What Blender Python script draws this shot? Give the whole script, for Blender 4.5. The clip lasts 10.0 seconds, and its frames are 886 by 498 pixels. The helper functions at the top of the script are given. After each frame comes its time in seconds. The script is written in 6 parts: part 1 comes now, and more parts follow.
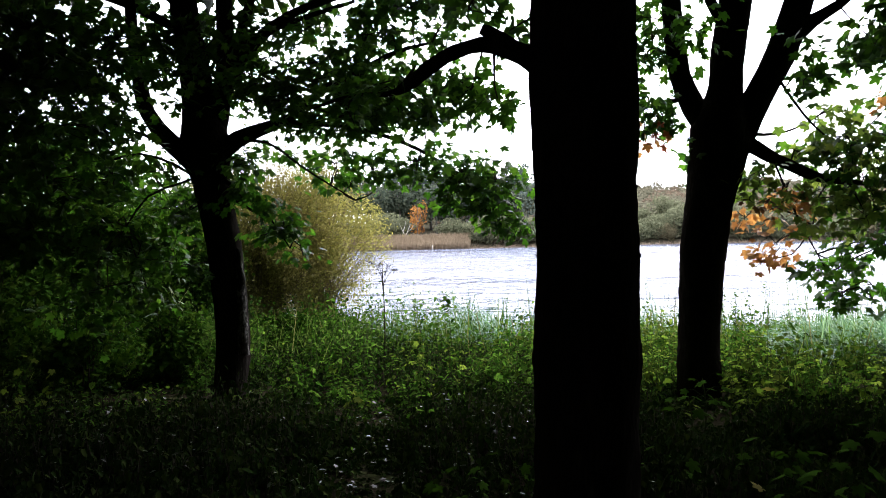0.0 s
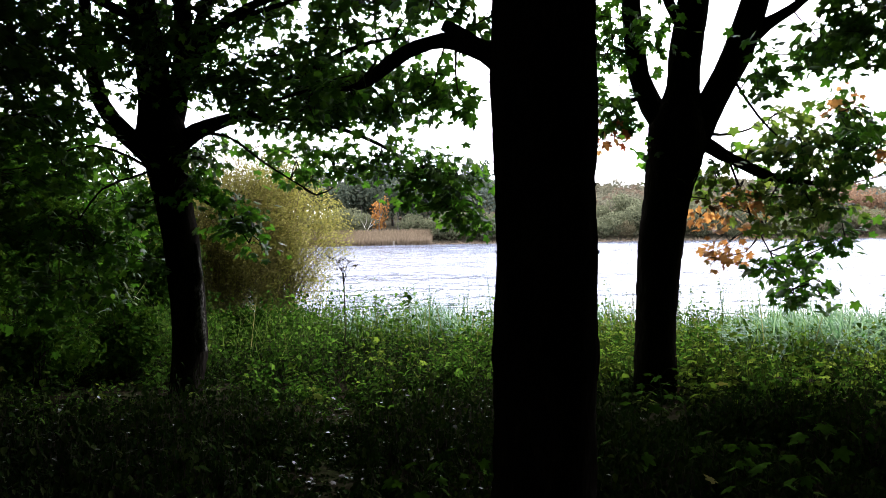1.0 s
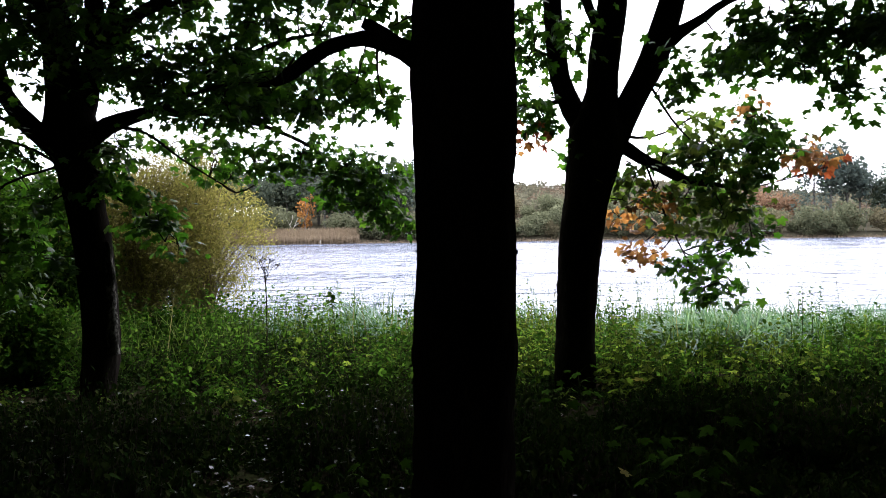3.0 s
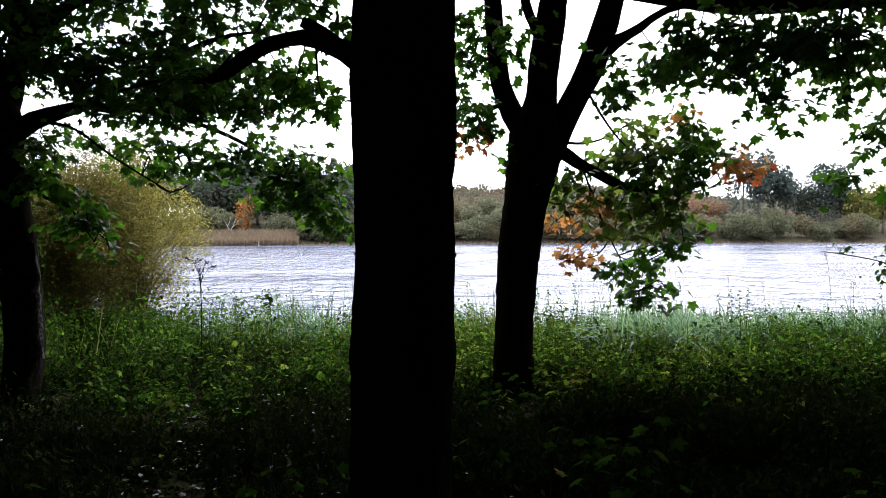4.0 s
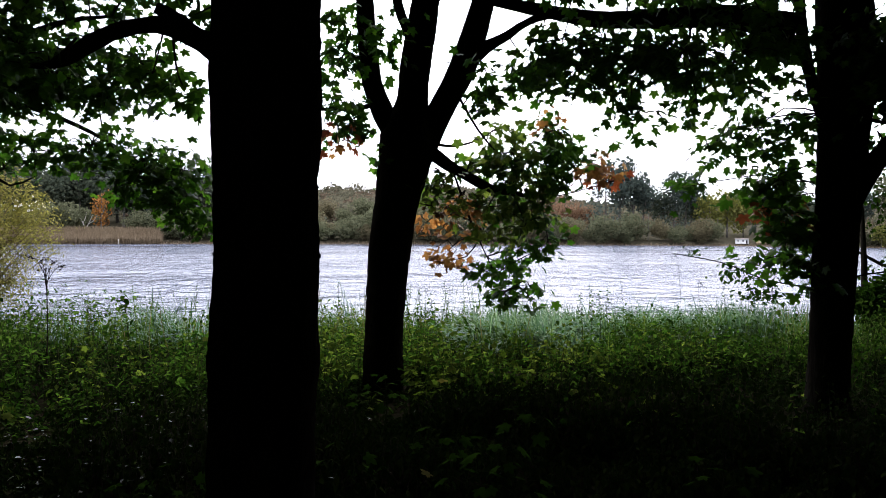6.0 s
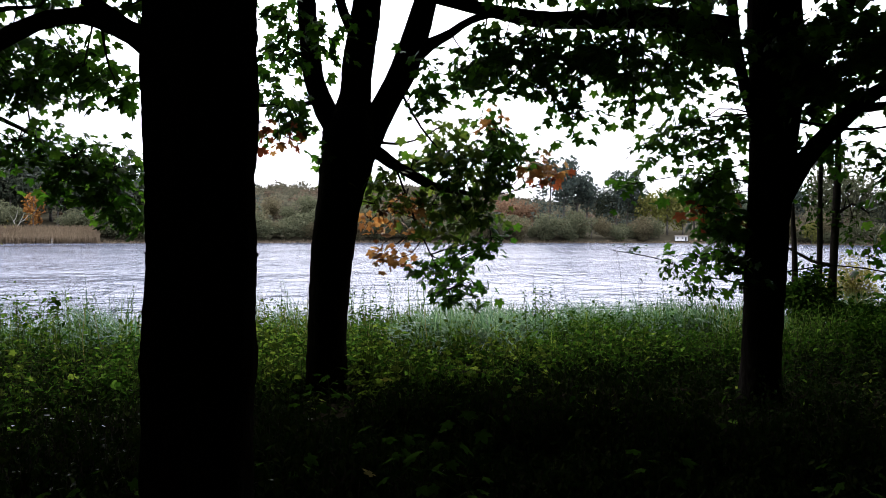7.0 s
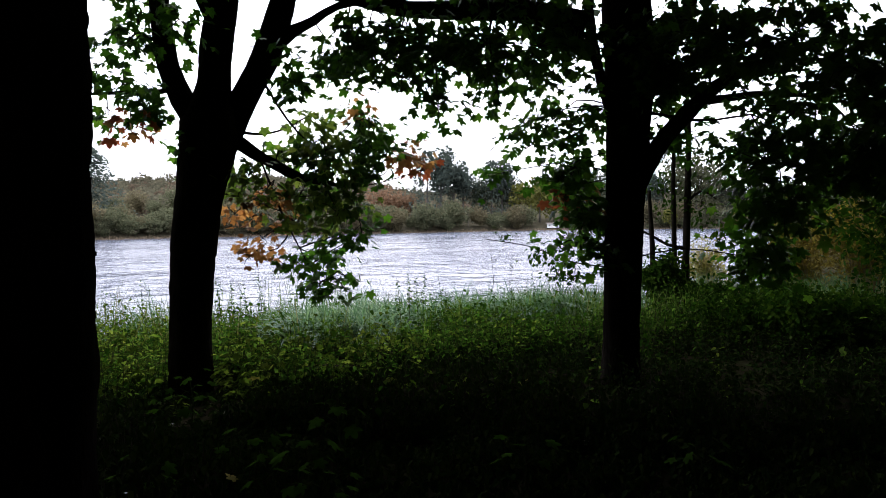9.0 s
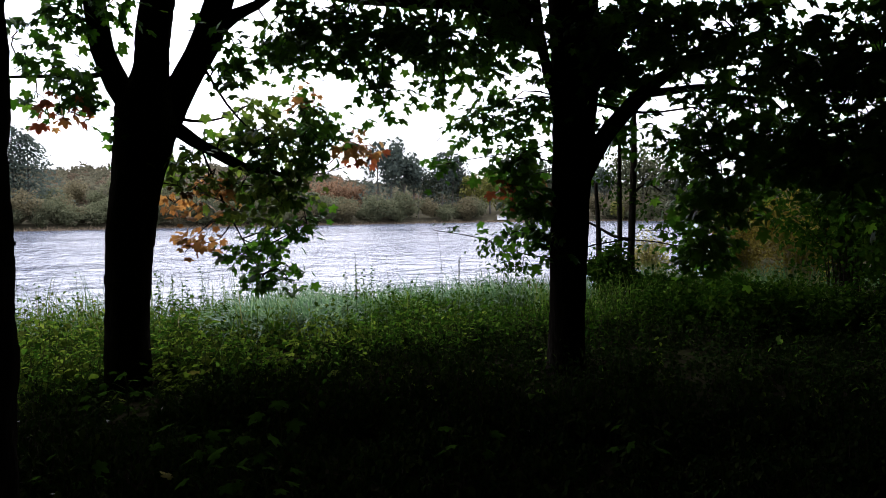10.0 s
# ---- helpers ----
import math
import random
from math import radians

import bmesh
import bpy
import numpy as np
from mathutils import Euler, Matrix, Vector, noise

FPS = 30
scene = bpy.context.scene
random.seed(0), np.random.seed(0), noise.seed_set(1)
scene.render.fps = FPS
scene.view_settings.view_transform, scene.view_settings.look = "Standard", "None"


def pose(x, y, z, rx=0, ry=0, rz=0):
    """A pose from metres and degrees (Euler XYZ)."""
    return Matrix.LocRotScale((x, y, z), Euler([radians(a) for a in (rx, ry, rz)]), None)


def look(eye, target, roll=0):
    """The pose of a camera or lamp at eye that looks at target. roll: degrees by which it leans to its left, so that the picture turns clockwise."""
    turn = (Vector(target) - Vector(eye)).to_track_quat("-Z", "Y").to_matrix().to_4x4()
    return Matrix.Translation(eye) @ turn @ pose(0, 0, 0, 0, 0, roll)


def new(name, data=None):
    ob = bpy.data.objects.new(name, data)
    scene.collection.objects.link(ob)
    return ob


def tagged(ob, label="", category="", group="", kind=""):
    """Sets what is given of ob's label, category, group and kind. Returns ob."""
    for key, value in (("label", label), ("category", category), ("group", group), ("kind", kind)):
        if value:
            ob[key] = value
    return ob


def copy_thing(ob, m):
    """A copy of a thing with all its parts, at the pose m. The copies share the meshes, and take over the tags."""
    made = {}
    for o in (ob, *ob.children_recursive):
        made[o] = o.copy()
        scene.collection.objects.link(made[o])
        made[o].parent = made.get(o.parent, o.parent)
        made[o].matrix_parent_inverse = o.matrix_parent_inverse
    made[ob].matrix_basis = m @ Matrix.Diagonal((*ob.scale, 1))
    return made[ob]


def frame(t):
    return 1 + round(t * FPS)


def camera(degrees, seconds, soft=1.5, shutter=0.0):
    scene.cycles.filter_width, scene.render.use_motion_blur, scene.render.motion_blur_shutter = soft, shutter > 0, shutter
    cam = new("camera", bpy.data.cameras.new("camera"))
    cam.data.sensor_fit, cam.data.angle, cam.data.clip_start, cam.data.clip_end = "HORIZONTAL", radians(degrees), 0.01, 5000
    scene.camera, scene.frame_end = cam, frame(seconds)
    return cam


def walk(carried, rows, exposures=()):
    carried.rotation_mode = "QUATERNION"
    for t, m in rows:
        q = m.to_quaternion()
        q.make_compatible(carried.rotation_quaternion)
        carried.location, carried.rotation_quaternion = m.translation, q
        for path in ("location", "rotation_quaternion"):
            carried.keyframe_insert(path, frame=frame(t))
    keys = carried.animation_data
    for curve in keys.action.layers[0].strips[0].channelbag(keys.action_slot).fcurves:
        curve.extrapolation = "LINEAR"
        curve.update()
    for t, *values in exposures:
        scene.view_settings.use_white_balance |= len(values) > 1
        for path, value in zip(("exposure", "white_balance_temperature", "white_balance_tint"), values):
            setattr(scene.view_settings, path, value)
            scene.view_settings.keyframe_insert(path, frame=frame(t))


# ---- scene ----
cam = camera(62.3, 10.0, soft=0.6)
PATH = [
    (0, (0.0, 0.0, 1.5918), (0.0025, 1.6792, 1.5574), -1.3),
    (0.5, (0.0025, -0.005, 1.5935), (0.0487, 1.6733, 1.5515), -1.0),
    (1, (0.0067, 0.0, 1.5918), (0.0966, 1.6766, 1.5464), -0.9),
    (1.5, (0.0218, 0.026, 1.5901), (0.1621, 1.6993, 1.5422), -1.0),
    (2, (0.0244, -0.0025, 1.5918), (0.2108, 1.6657, 1.5406), -1.0),
    (2.5, (0.0328, 0.0008, 1.5935), (0.2444, 1.6666, 1.5422), -0.9),
    (4, (0.0529, 0.0059, 1.5926), (0.4402, 1.6405, 1.5481), -0.1),
    (4.5, (0.0638, 0.0202, 1.5935), (0.5183, 1.6372, 1.5523), 0.0),
    (5, (0.0832, 0.026, 1.5952), (0.6107, 1.6212, 1.5557), 0.1),
    (5.5, (0.0924, 0.0227, 1.5952), (0.6922, 1.5918, 1.5532), 0.4),
    (7, (0.1319, 0.0193, 1.5952), (0.9013, 1.512, 1.549), 0.4),
    (7.5, (0.1546, 0.0143, 1.5952), (0.987, 1.4734, 1.5414), 0.3),
    (8, (0.184, 0.0311, 1.591), (1.066, 1.4599, 1.5305), -0.1),
    (8.5, (0.2159, 0.0328, 1.5926), (1.1684, 1.4154, 1.5296), -0.4),
    (9, (0.2344, 0.0202, 1.5985), (1.2373, 1.3658, 1.5305), -0.7),
    (9.5, (0.2713, 0.0328, 1.5918), (1.3213, 1.3423, 1.5154), -0.9),
    (10, (0.3032, 0.042, 1.5876), (1.3936, 1.3171, 1.4994), -0.5),
]

walk(cam, [(t, look(eye, target, roll)) for t, eye, target, roll in PATH], exposures=((0, 0.12, 6200, 18), (2.5, -0.03, 6200, 18), (4.5, -0.60, 6200, 18), (7.5, -1.0, 6200, 18), (10, -1.02, 6200, 18)))

# ---- light: a bright overcast sky with a veiled sun over the lake ----
SUN_AZ, SUN_EL = 33.0, 43.0
world = bpy.data.worlds.new("overcast_sky")
scene.world = world
world.use_nodes = True
wn, wl = world.node_tree.nodes, world.node_tree.links
wn.clear()
w_out = wn.new("ShaderNodeOutputWorld")
w_sky = wn.new("ShaderNodeTexSky")
w_sky.sky_type, w_sky.sun_disc = "NISHITA", False
w_sky.sun_elevation, w_sky.sun_rotation = radians(SUN_EL), radians(SUN_AZ)
w_sky.air_density, w_sky.dust_density = 1.0, 4.0
w_a, w_b, w_add = wn.new("ShaderNodeBackground"), wn.new("ShaderNodeBackground"), wn.new("ShaderNodeAddShader")
w_a.inputs["Strength"].default_value = 0.05
w_b.inputs["Color"].default_value = (0.93, 0.95, 1.0, 1)
# even cloud, as always brighter overhead than at the horizon
w_tc, w_sep, w_map = wn.new("ShaderNodeTexCoord"), wn.new("ShaderNodeSeparateXYZ"), wn.new("ShaderNodeMapRange")
w_map.inputs["From Min"].default_value, w_map.inputs["From Max"].default_value = 0.08, 0.95
w_map.interpolation_type = "SMOOTHSTEP"
w_map.inputs["To Min"].default_value, w_map.inputs["To Max"].default_value = 2.5, 9.0
wl.new(w_tc.outputs["Generated"], w_sep.inputs[0])
wl.new(w_sep.outputs["Z"], w_map.inputs["Value"])
# and brighter again round the veiled sun
w_dot, w_max, w_pow, w_glow = wn.new("ShaderNodeVectorMath"), wn.new("ShaderNodeMath"), wn.new("ShaderNodeMath"), wn.new("ShaderNodeMath")
w_dot.operation, w_max.operation, w_pow.operation, w_glow.operation = "DOT_PRODUCT", "MAXIMUM", "POWER", "MULTIPLY_ADD"
w_dot.inputs[1].default_value = (math.sin(radians(SUN_AZ)) * math.cos(radians(SUN_EL)), math.cos(radians(SUN_AZ)) * math.cos(radians(SUN_EL)), math.sin(radians(SUN_EL)))
w_max.inputs[1].default_value, w_pow.inputs[1].default_value, w_glow.inputs[1].default_value = 0.0, 6.0, 8.5
wl.new(w_tc.outputs["Generated"], w_dot.inputs[0])
wl.new(w_dot.outputs["Value"], w_max.inputs[0])
wl.new(w_max.outputs[0], w_pow.inputs[0])
wl.new(w_pow.outputs[0], w_glow.inputs[0])
wl.new(w_map.outputs[0], w_glow.inputs[2])
wl.new(w_glow.outputs[0], w_b.inputs["Strength"])
wl.new(w_sky.outputs[0], w_a.inputs["Color"])
wl.new(w_a.outputs[0], w_add.inputs[0])
wl.new(w_b.outputs[0], w_add.inputs[1])
wl.new(w_add.outputs[0], w_out.inputs["Surface"])
sun_data = bpy.data.lights.new("veiled_sun", "SUN")
sun_data.energy, sun_data.angle, sun_data.color = 0.9, radians(14), (1.0, 0.96, 0.9)
veiled_sun = new("veiled_sun", sun_data)
az, el = radians(SUN_AZ), radians(SUN_EL)
veiled_sun.matrix_world = look((40 * math.sin(az), 40 * math.cos(az), 40 * math.tan(el)), (0, 0, 0))

rng = np.random.default_rng(11)
WATER_Z = -0.67


# ---- materials ----
def nodes_of(name):
    m = bpy.data.materials.new(name)
    m.use_nodes = True
    n, l = m.node_tree.nodes, m.node_tree.links
    n.clear()
    out = n.new("ShaderNodeOutputMaterial")
    return m, n, l, out


def ramp_node(n, stops):
    r = n.new("ShaderNodeValToRGB")
    while len(r.color_ramp.elements) < len(stops):
        r.color_ramp.elements.new(0.5)
    for e, (p, c) in zip(r.color_ramp.elements, stops):
        e.position, e.color = p, (*c, 1)
    return r


def leaf_material(name, dark, mid, light, through_light=0.4, rough=0.5, gloss=0.2, island=True, spots=0.35, glow=(1.5, 1.7, 0.8)):
    """A leaf blade: three tones spread leaf by leaf, blotches, some light through the blade."""
    m, n, l, out = nodes_of(name)
    tone = n.new("ShaderNodeNewGeometry") if island else n.new("ShaderNodeObjectInfo")
    rand = tone.outputs["Random Per Island"] if island else tone.outputs["Random"]
    r = ramp_node(n, [(0.0, dark), (0.55, mid), (1.0, light)])
    l.new(rand, r.inputs[0])
    geo = n.new("ShaderNodeNewGeometry")
    no = n.new("ShaderNodeTexNoise")
    no.inputs["Scale"].default_value, no.inputs["Detail"].default_value = 14, 4
    l.new(geo.outputs["Position"], no.inputs["Vector"])
    blotch = ramp_node(n, [(0.3, (1 - spots, 1 - spots, 1 - spots)), (0.7, (1.15, 1.1, 1.0))])
    l.new(no.outputs["Fac"], blotch.inputs[0])
    mul = n.new("ShaderNodeMix")
    mul.data_type, mul.blend_type = "RGBA", "MULTIPLY"
    mul.inputs[0].default_value = 1.0
    l.new(r.outputs[0], mul.inputs[6])
    l.new(blotch.outputs[0], mul.inputs[7])
    if gloss <= 0.1:
        p = n.new("ShaderNodeBsdfDiffuse")
        l.new(mul.outputs[2], p.inputs["Color"])
    else:
        p = n.new("ShaderNodeBsdfPrincipled")
        p.inputs["Roughness"].default_value = rough
        p.inputs["Specular IOR Level"].default_value = gloss
        l.new(mul.outputs[2], p.inputs["Base Color"])
    tr = n.new("ShaderNodeBsdfTranslucent")
    bright = n.new("ShaderNodeMix")
    bright.data_type, bright.blend_type = "RGBA", "MULTIPLY"
    bright.inputs[0].default_value = 1.0
    l.new(mul.outputs[2], bright.inputs[6])
    bright.inputs[7].default_value = (*glow, 1)
    l.new(bright.outputs[2], tr.inputs["Color"])
    mix = n.new("ShaderNodeMixShader")
    mix.inputs[0].default_value = through_light
    l.new(p.outputs[0], mix.inputs[1])
    l.new(tr.outputs[0], mix.inputs[2])
    l.new(mix.outputs[0], out.inputs["Surface"])
    return m


def rough_material(name, stops, scale, detail=8, stretch=(1, 1, 1), bump=0.5, dist=0.02, rough=0.9, fine=6.0, spec=0.2):
    """A matt natural surface: noise at two scales for colour, a third for relief."""
    m, n, l, out = nodes_of(name)
    geo = n.new("ShaderNodeNewGeometry")
    mp = n.new("ShaderNodeMapping")
    mp.inputs["Scale"].default_value = stretch
    l.new(geo.outputs["Position"], mp.inputs["Vector"])
    a, b = n.new("ShaderNodeTexNoise"), n.new("ShaderNodeTexNoise")
    a.inputs["Scale"].default_value, a.inputs["Detail"].default_value = scale, detail
    b.inputs["Scale"].default_value, b.inputs["Detail"].default_value = scale * fine, detail
    for t_ in (a, b):
        l.new(mp.outputs[0], t_.inputs["Vector"])
    mixf = n.new("ShaderNodeMath")
    mixf.operation = "MULTIPLY_ADD"
    mixf.inputs[1].default_value = 0.45
    add = n.new("ShaderNodeMath")
    add.operation = "MULTIPLY"
    add.inputs[1].default_value = 0.55
    l.new(a.outputs["Fac"], add.inputs[0])
    l.new(b.outputs["Fac"], mixf.inputs[0])
    l.new(add.outputs[0], mixf.inputs[2])
    r = ramp_node(n, stops)
    l.new(mixf.outputs[0], r.inputs[0])
    bp = n.new("ShaderNodeBump")
    bp.inputs["Strength"].default_value, bp.inputs["Distance"].default_value = bump, dist
    l.new(mixf.outputs[0], bp.inputs["Height"])
    if spec <= 0.05:
        p = n.new("ShaderNodeBsdfDiffuse")
        l.new(r.outputs[0], p.inputs["Color"])
    else:
        p = n.new("ShaderNodeBsdfPrincipled")
        p.inputs["Roughness"].default_value = rough
        p.inputs["Specular IOR Level"].default_value = spec
        l.new(r.outputs[0], p.inputs["Base Color"])
    l.new(bp.outputs[0], p.inputs["Normal"])
    l.new(p.outputs[0], out.inputs["Surface"])
    return m


# darker than real bark: the trunks' shade is partly put into this tone
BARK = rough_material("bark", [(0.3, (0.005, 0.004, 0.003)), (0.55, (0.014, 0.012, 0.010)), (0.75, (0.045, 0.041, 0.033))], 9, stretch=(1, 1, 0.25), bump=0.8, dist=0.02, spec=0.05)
BARK_GREY = rough_material("bark_grey", [(0.3, (0.03, 0.028, 0.024)), (0.5, (0.09, 0.085, 0.075)), (0.7, (0.2, 0.19, 0.17))], 7, stretch=(1, 1, 0.35), bump=0.7, dist=0.015)
TWIG = rough_material("twig_bark", [(0.3, (0.012, 0.010, 0.008)), (0.7, (0.04, 0.034, 0.026))], 20, bump=0.3, dist=0.004, spec=0.0)
STEM = rough_material("weed_stem", [(0.3, (0.02, 0.03, 0.01)), (0.7, (0.05, 0.06, 0.022))], 12, bump=0.2, dist=0.003, spec=0.0)
WILLOW_STEM = rough_material("willow_stem", [(0.3, (0.10, 0.075, 0.04)), (0.7, (0.22, 0.17, 0.09))], 12, bump=0.2, dist=0.003)
BARK_LICHEN = rough_material("lichened_bark", [(0.42, (0.012, 0.011, 0.009)), (0.5, (0.03, 0.028, 0.023)), (0.56, (0.13, 0.125, 0.11)), (0.7, (0.22, 0.21, 0.18))], 11, stretch=(1, 1, 0.5), bump=0.8, dist=0.015, spec=0.04)
PALE_WOOD = rough_material("bleached_wood", [(0.3, (0.30, 0.28, 0.24)), (0.7, (0.5, 0.48, 0.43))], 6, bump=0.3, dist=0.01)
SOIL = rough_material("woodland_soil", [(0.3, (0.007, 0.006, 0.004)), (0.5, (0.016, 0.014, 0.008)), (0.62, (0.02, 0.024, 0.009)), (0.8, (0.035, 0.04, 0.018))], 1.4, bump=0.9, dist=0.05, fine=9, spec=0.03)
MAPLE = leaf_material("maple_leaf", (0.026, 0.060, 0.011), (0.055, 0.110, 0.019), (0.105, 0.160, 0.030), 0.56, glow=(1.15, 1.75, 0.6))
# paler than MAPLE: backlight and flare on these boughs are partly in the colour
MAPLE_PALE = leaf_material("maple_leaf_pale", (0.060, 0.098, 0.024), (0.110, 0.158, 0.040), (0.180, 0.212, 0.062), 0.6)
MAPLE_ORANGE = leaf_material("maple_leaf_orange", (0.30, 0.14, 0.05), (0.42, 0.23, 0.085), (0.50, 0.33, 0.14), 0.5, glow=(1.3, 1.15, 0.8))
MAPLE_RED = leaf_material("maple_leaf_red", (0.30, 0.07, 0.03), (0.48, 0.14, 0.05), (0.48, 0.24, 0.08), 0.45, glow=(1.2, 1.1, 0.95))
MAPLE_BROWN = leaf_material("withered_leaf", (0.05, 0.02, 0.01), (0.10, 0.04, 0.02), (0.14, 0.07, 0.03), 0.15)
# darker copy of the maple leaf, for out-of-view foliage that blocks light
CANOPY = leaf_material("shade_canopy_leaf", (0.012, 0.025, 0.006), (0.02, 0.04, 0.008), (0.03, 0.05, 0.01), 0.1)
NETTLE = leaf_material("nettle_leaf", (0.019, 0.054, 0.008), (0.043, 0.098, 0.015), (0.096, 0.160, 0.034), 0.56, rough=0.55, gloss=0.06, glow=(1.15, 1.3, 0.75))
WEED = leaf_material("weed_leaf", (0.046, 0.078, 0.012), (0.088, 0.128, 0.022), (0.155, 0.185, 0.045), 0.6, rough=0.7, gloss=0.06, glow=(1.15, 1.35, 0.7))
# tones below real leaf reflectance: the foreground shade is put into the colour
COVER_LEAF_SHADED = leaf_material("shade_toned_cover_leaf", (0.009, 0.022, 0.005), (0.017, 0.036, 0.009), (0.038, 0.056, 0.015), 0.06, rough=0.8, gloss=0.05)
GRASS = leaf_material("grass_blade", (0.038, 0.082, 0.018), (0.085, 0.148, 0.036), (0.18, 0.235, 0.08), 0.3, rough=0.6, gloss=0.05)
REED = leaf_material("reed_blade", (0.032, 0.080, 0.044), (0.070, 0.138, 0.082), (0.15, 0.225, 0.145), 0.25, rough=0.5, gloss=0.08)
SEDGE = leaf_material("sedge_blade", (0.06, 0.13, 0.10), (0.14, 0.24, 0.195), (0.31, 0.42, 0.36), 0.3, rough=0.5, gloss=0.2)
DRY_GRASS = leaf_material("dry_grass", (0.13, 0.115, 0.06), (0.21, 0.185, 0.10), (0.30, 0.27, 0.17), 0.2, gloss=0.05)
WILLOW = leaf_material("willow_leaf", (0.13, 0.118, 0.046), (0.235, 0.207, 0.085), (0.36, 0.32, 0.15), 0.4, gloss=0.05)
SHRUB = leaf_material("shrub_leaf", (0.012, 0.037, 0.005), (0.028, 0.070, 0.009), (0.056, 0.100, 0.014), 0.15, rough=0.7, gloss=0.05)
SHRUB_YELLOW = leaf_material("yellowing_shrub_leaf", (0.10, 0.075, 0.02), (0.17, 0.13, 0.03), (0.26, 0.21, 0.06), 0.2, rough=0.7, gloss=0.08)
SHINY = leaf_material("shiny_ground_leaf", (0.010, 0.022, 0.006), (0.018, 0.036, 0.010), (0.032, 0.050, 0.016), 0.05, rough=0.42, gloss=0.35)
LITTER = leaf_material("leaf_litter", (0.015, 0.012, 0.008), (0.03, 0.025, 0.018), (0.08, 0.07, 0.05), 0.05, rough=0.55, gloss=0.2)
YELLOW_FALLEN = leaf_material("fallen_yellow_leaf", (0.12, 0.11, 0.04), (0.19, 0.17, 0.06), (0.26, 0.23, 0.1), 0.2, rough=0.8, gloss=0.05)
FAR_TURF = rough_material("far_shore_turf", [(0.3, (0.03, 0.028, 0.019)), (0.5, (0.045, 0.041, 0.027)), (0.75, (0.075, 0.068, 0.045))], 0.3, bump=0.5, dist=0.3, spec=0.05)
# the next four far tones are lifted: some distance haze is in the colour
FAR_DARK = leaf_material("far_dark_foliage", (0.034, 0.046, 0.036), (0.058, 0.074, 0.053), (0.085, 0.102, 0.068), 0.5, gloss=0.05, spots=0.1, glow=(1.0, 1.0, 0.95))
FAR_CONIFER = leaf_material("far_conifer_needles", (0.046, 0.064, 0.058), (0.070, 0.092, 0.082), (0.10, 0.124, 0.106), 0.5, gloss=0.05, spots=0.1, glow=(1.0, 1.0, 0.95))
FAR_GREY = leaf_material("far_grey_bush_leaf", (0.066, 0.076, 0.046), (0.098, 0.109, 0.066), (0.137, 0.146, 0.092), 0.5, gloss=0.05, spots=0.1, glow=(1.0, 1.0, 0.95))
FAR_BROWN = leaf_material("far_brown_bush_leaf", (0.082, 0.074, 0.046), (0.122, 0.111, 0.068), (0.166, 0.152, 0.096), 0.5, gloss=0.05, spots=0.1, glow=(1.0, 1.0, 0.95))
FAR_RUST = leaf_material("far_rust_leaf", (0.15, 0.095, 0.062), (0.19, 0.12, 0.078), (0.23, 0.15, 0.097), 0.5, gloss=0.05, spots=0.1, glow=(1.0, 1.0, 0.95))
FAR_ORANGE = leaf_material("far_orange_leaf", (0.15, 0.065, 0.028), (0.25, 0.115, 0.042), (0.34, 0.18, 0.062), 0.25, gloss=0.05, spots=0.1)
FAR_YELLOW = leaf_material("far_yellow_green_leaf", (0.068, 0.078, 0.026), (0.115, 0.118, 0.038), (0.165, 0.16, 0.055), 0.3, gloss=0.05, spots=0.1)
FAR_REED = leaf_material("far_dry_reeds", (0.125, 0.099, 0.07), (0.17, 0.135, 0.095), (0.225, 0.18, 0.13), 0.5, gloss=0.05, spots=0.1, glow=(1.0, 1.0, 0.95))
# hill tones, also lifted to hold distance haze in the colour
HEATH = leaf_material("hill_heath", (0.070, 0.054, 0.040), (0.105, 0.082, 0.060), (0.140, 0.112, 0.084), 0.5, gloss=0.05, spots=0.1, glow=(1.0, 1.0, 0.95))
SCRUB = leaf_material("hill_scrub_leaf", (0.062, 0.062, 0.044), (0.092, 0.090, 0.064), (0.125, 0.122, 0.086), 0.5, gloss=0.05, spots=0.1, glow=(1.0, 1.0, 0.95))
WHITE_PAINT = rough_material("white_paint", [(0.3, (0.72, 0.72, 0.70)), (0.7, (0.82, 0.82, 0.80))], 2, bump=0.1, dist=0.01, rough=0.6)
ROOF_FELT = rough_material("roof_felt", [(0.3, (0.10, 0.09, 0.08)), (0.7, (0.17, 0.15, 0.13))], 3, bump=0.3, dist=0.02)
DARK_PANE = rough_material("dark_pane", [(0.3, (0.02, 0.02, 0.025)), (0.7, (0.04, 0.04, 0.045))], 2, bump=0.0, rough=0.1, spec=0.5)
TAN_WALL = rough_material("tan_boards", [(0.3, (0.40, 0.27, 0.16)), (0.7, (0.52, 0.38, 0.24))], 3, bump=0.2, dist=0.02)


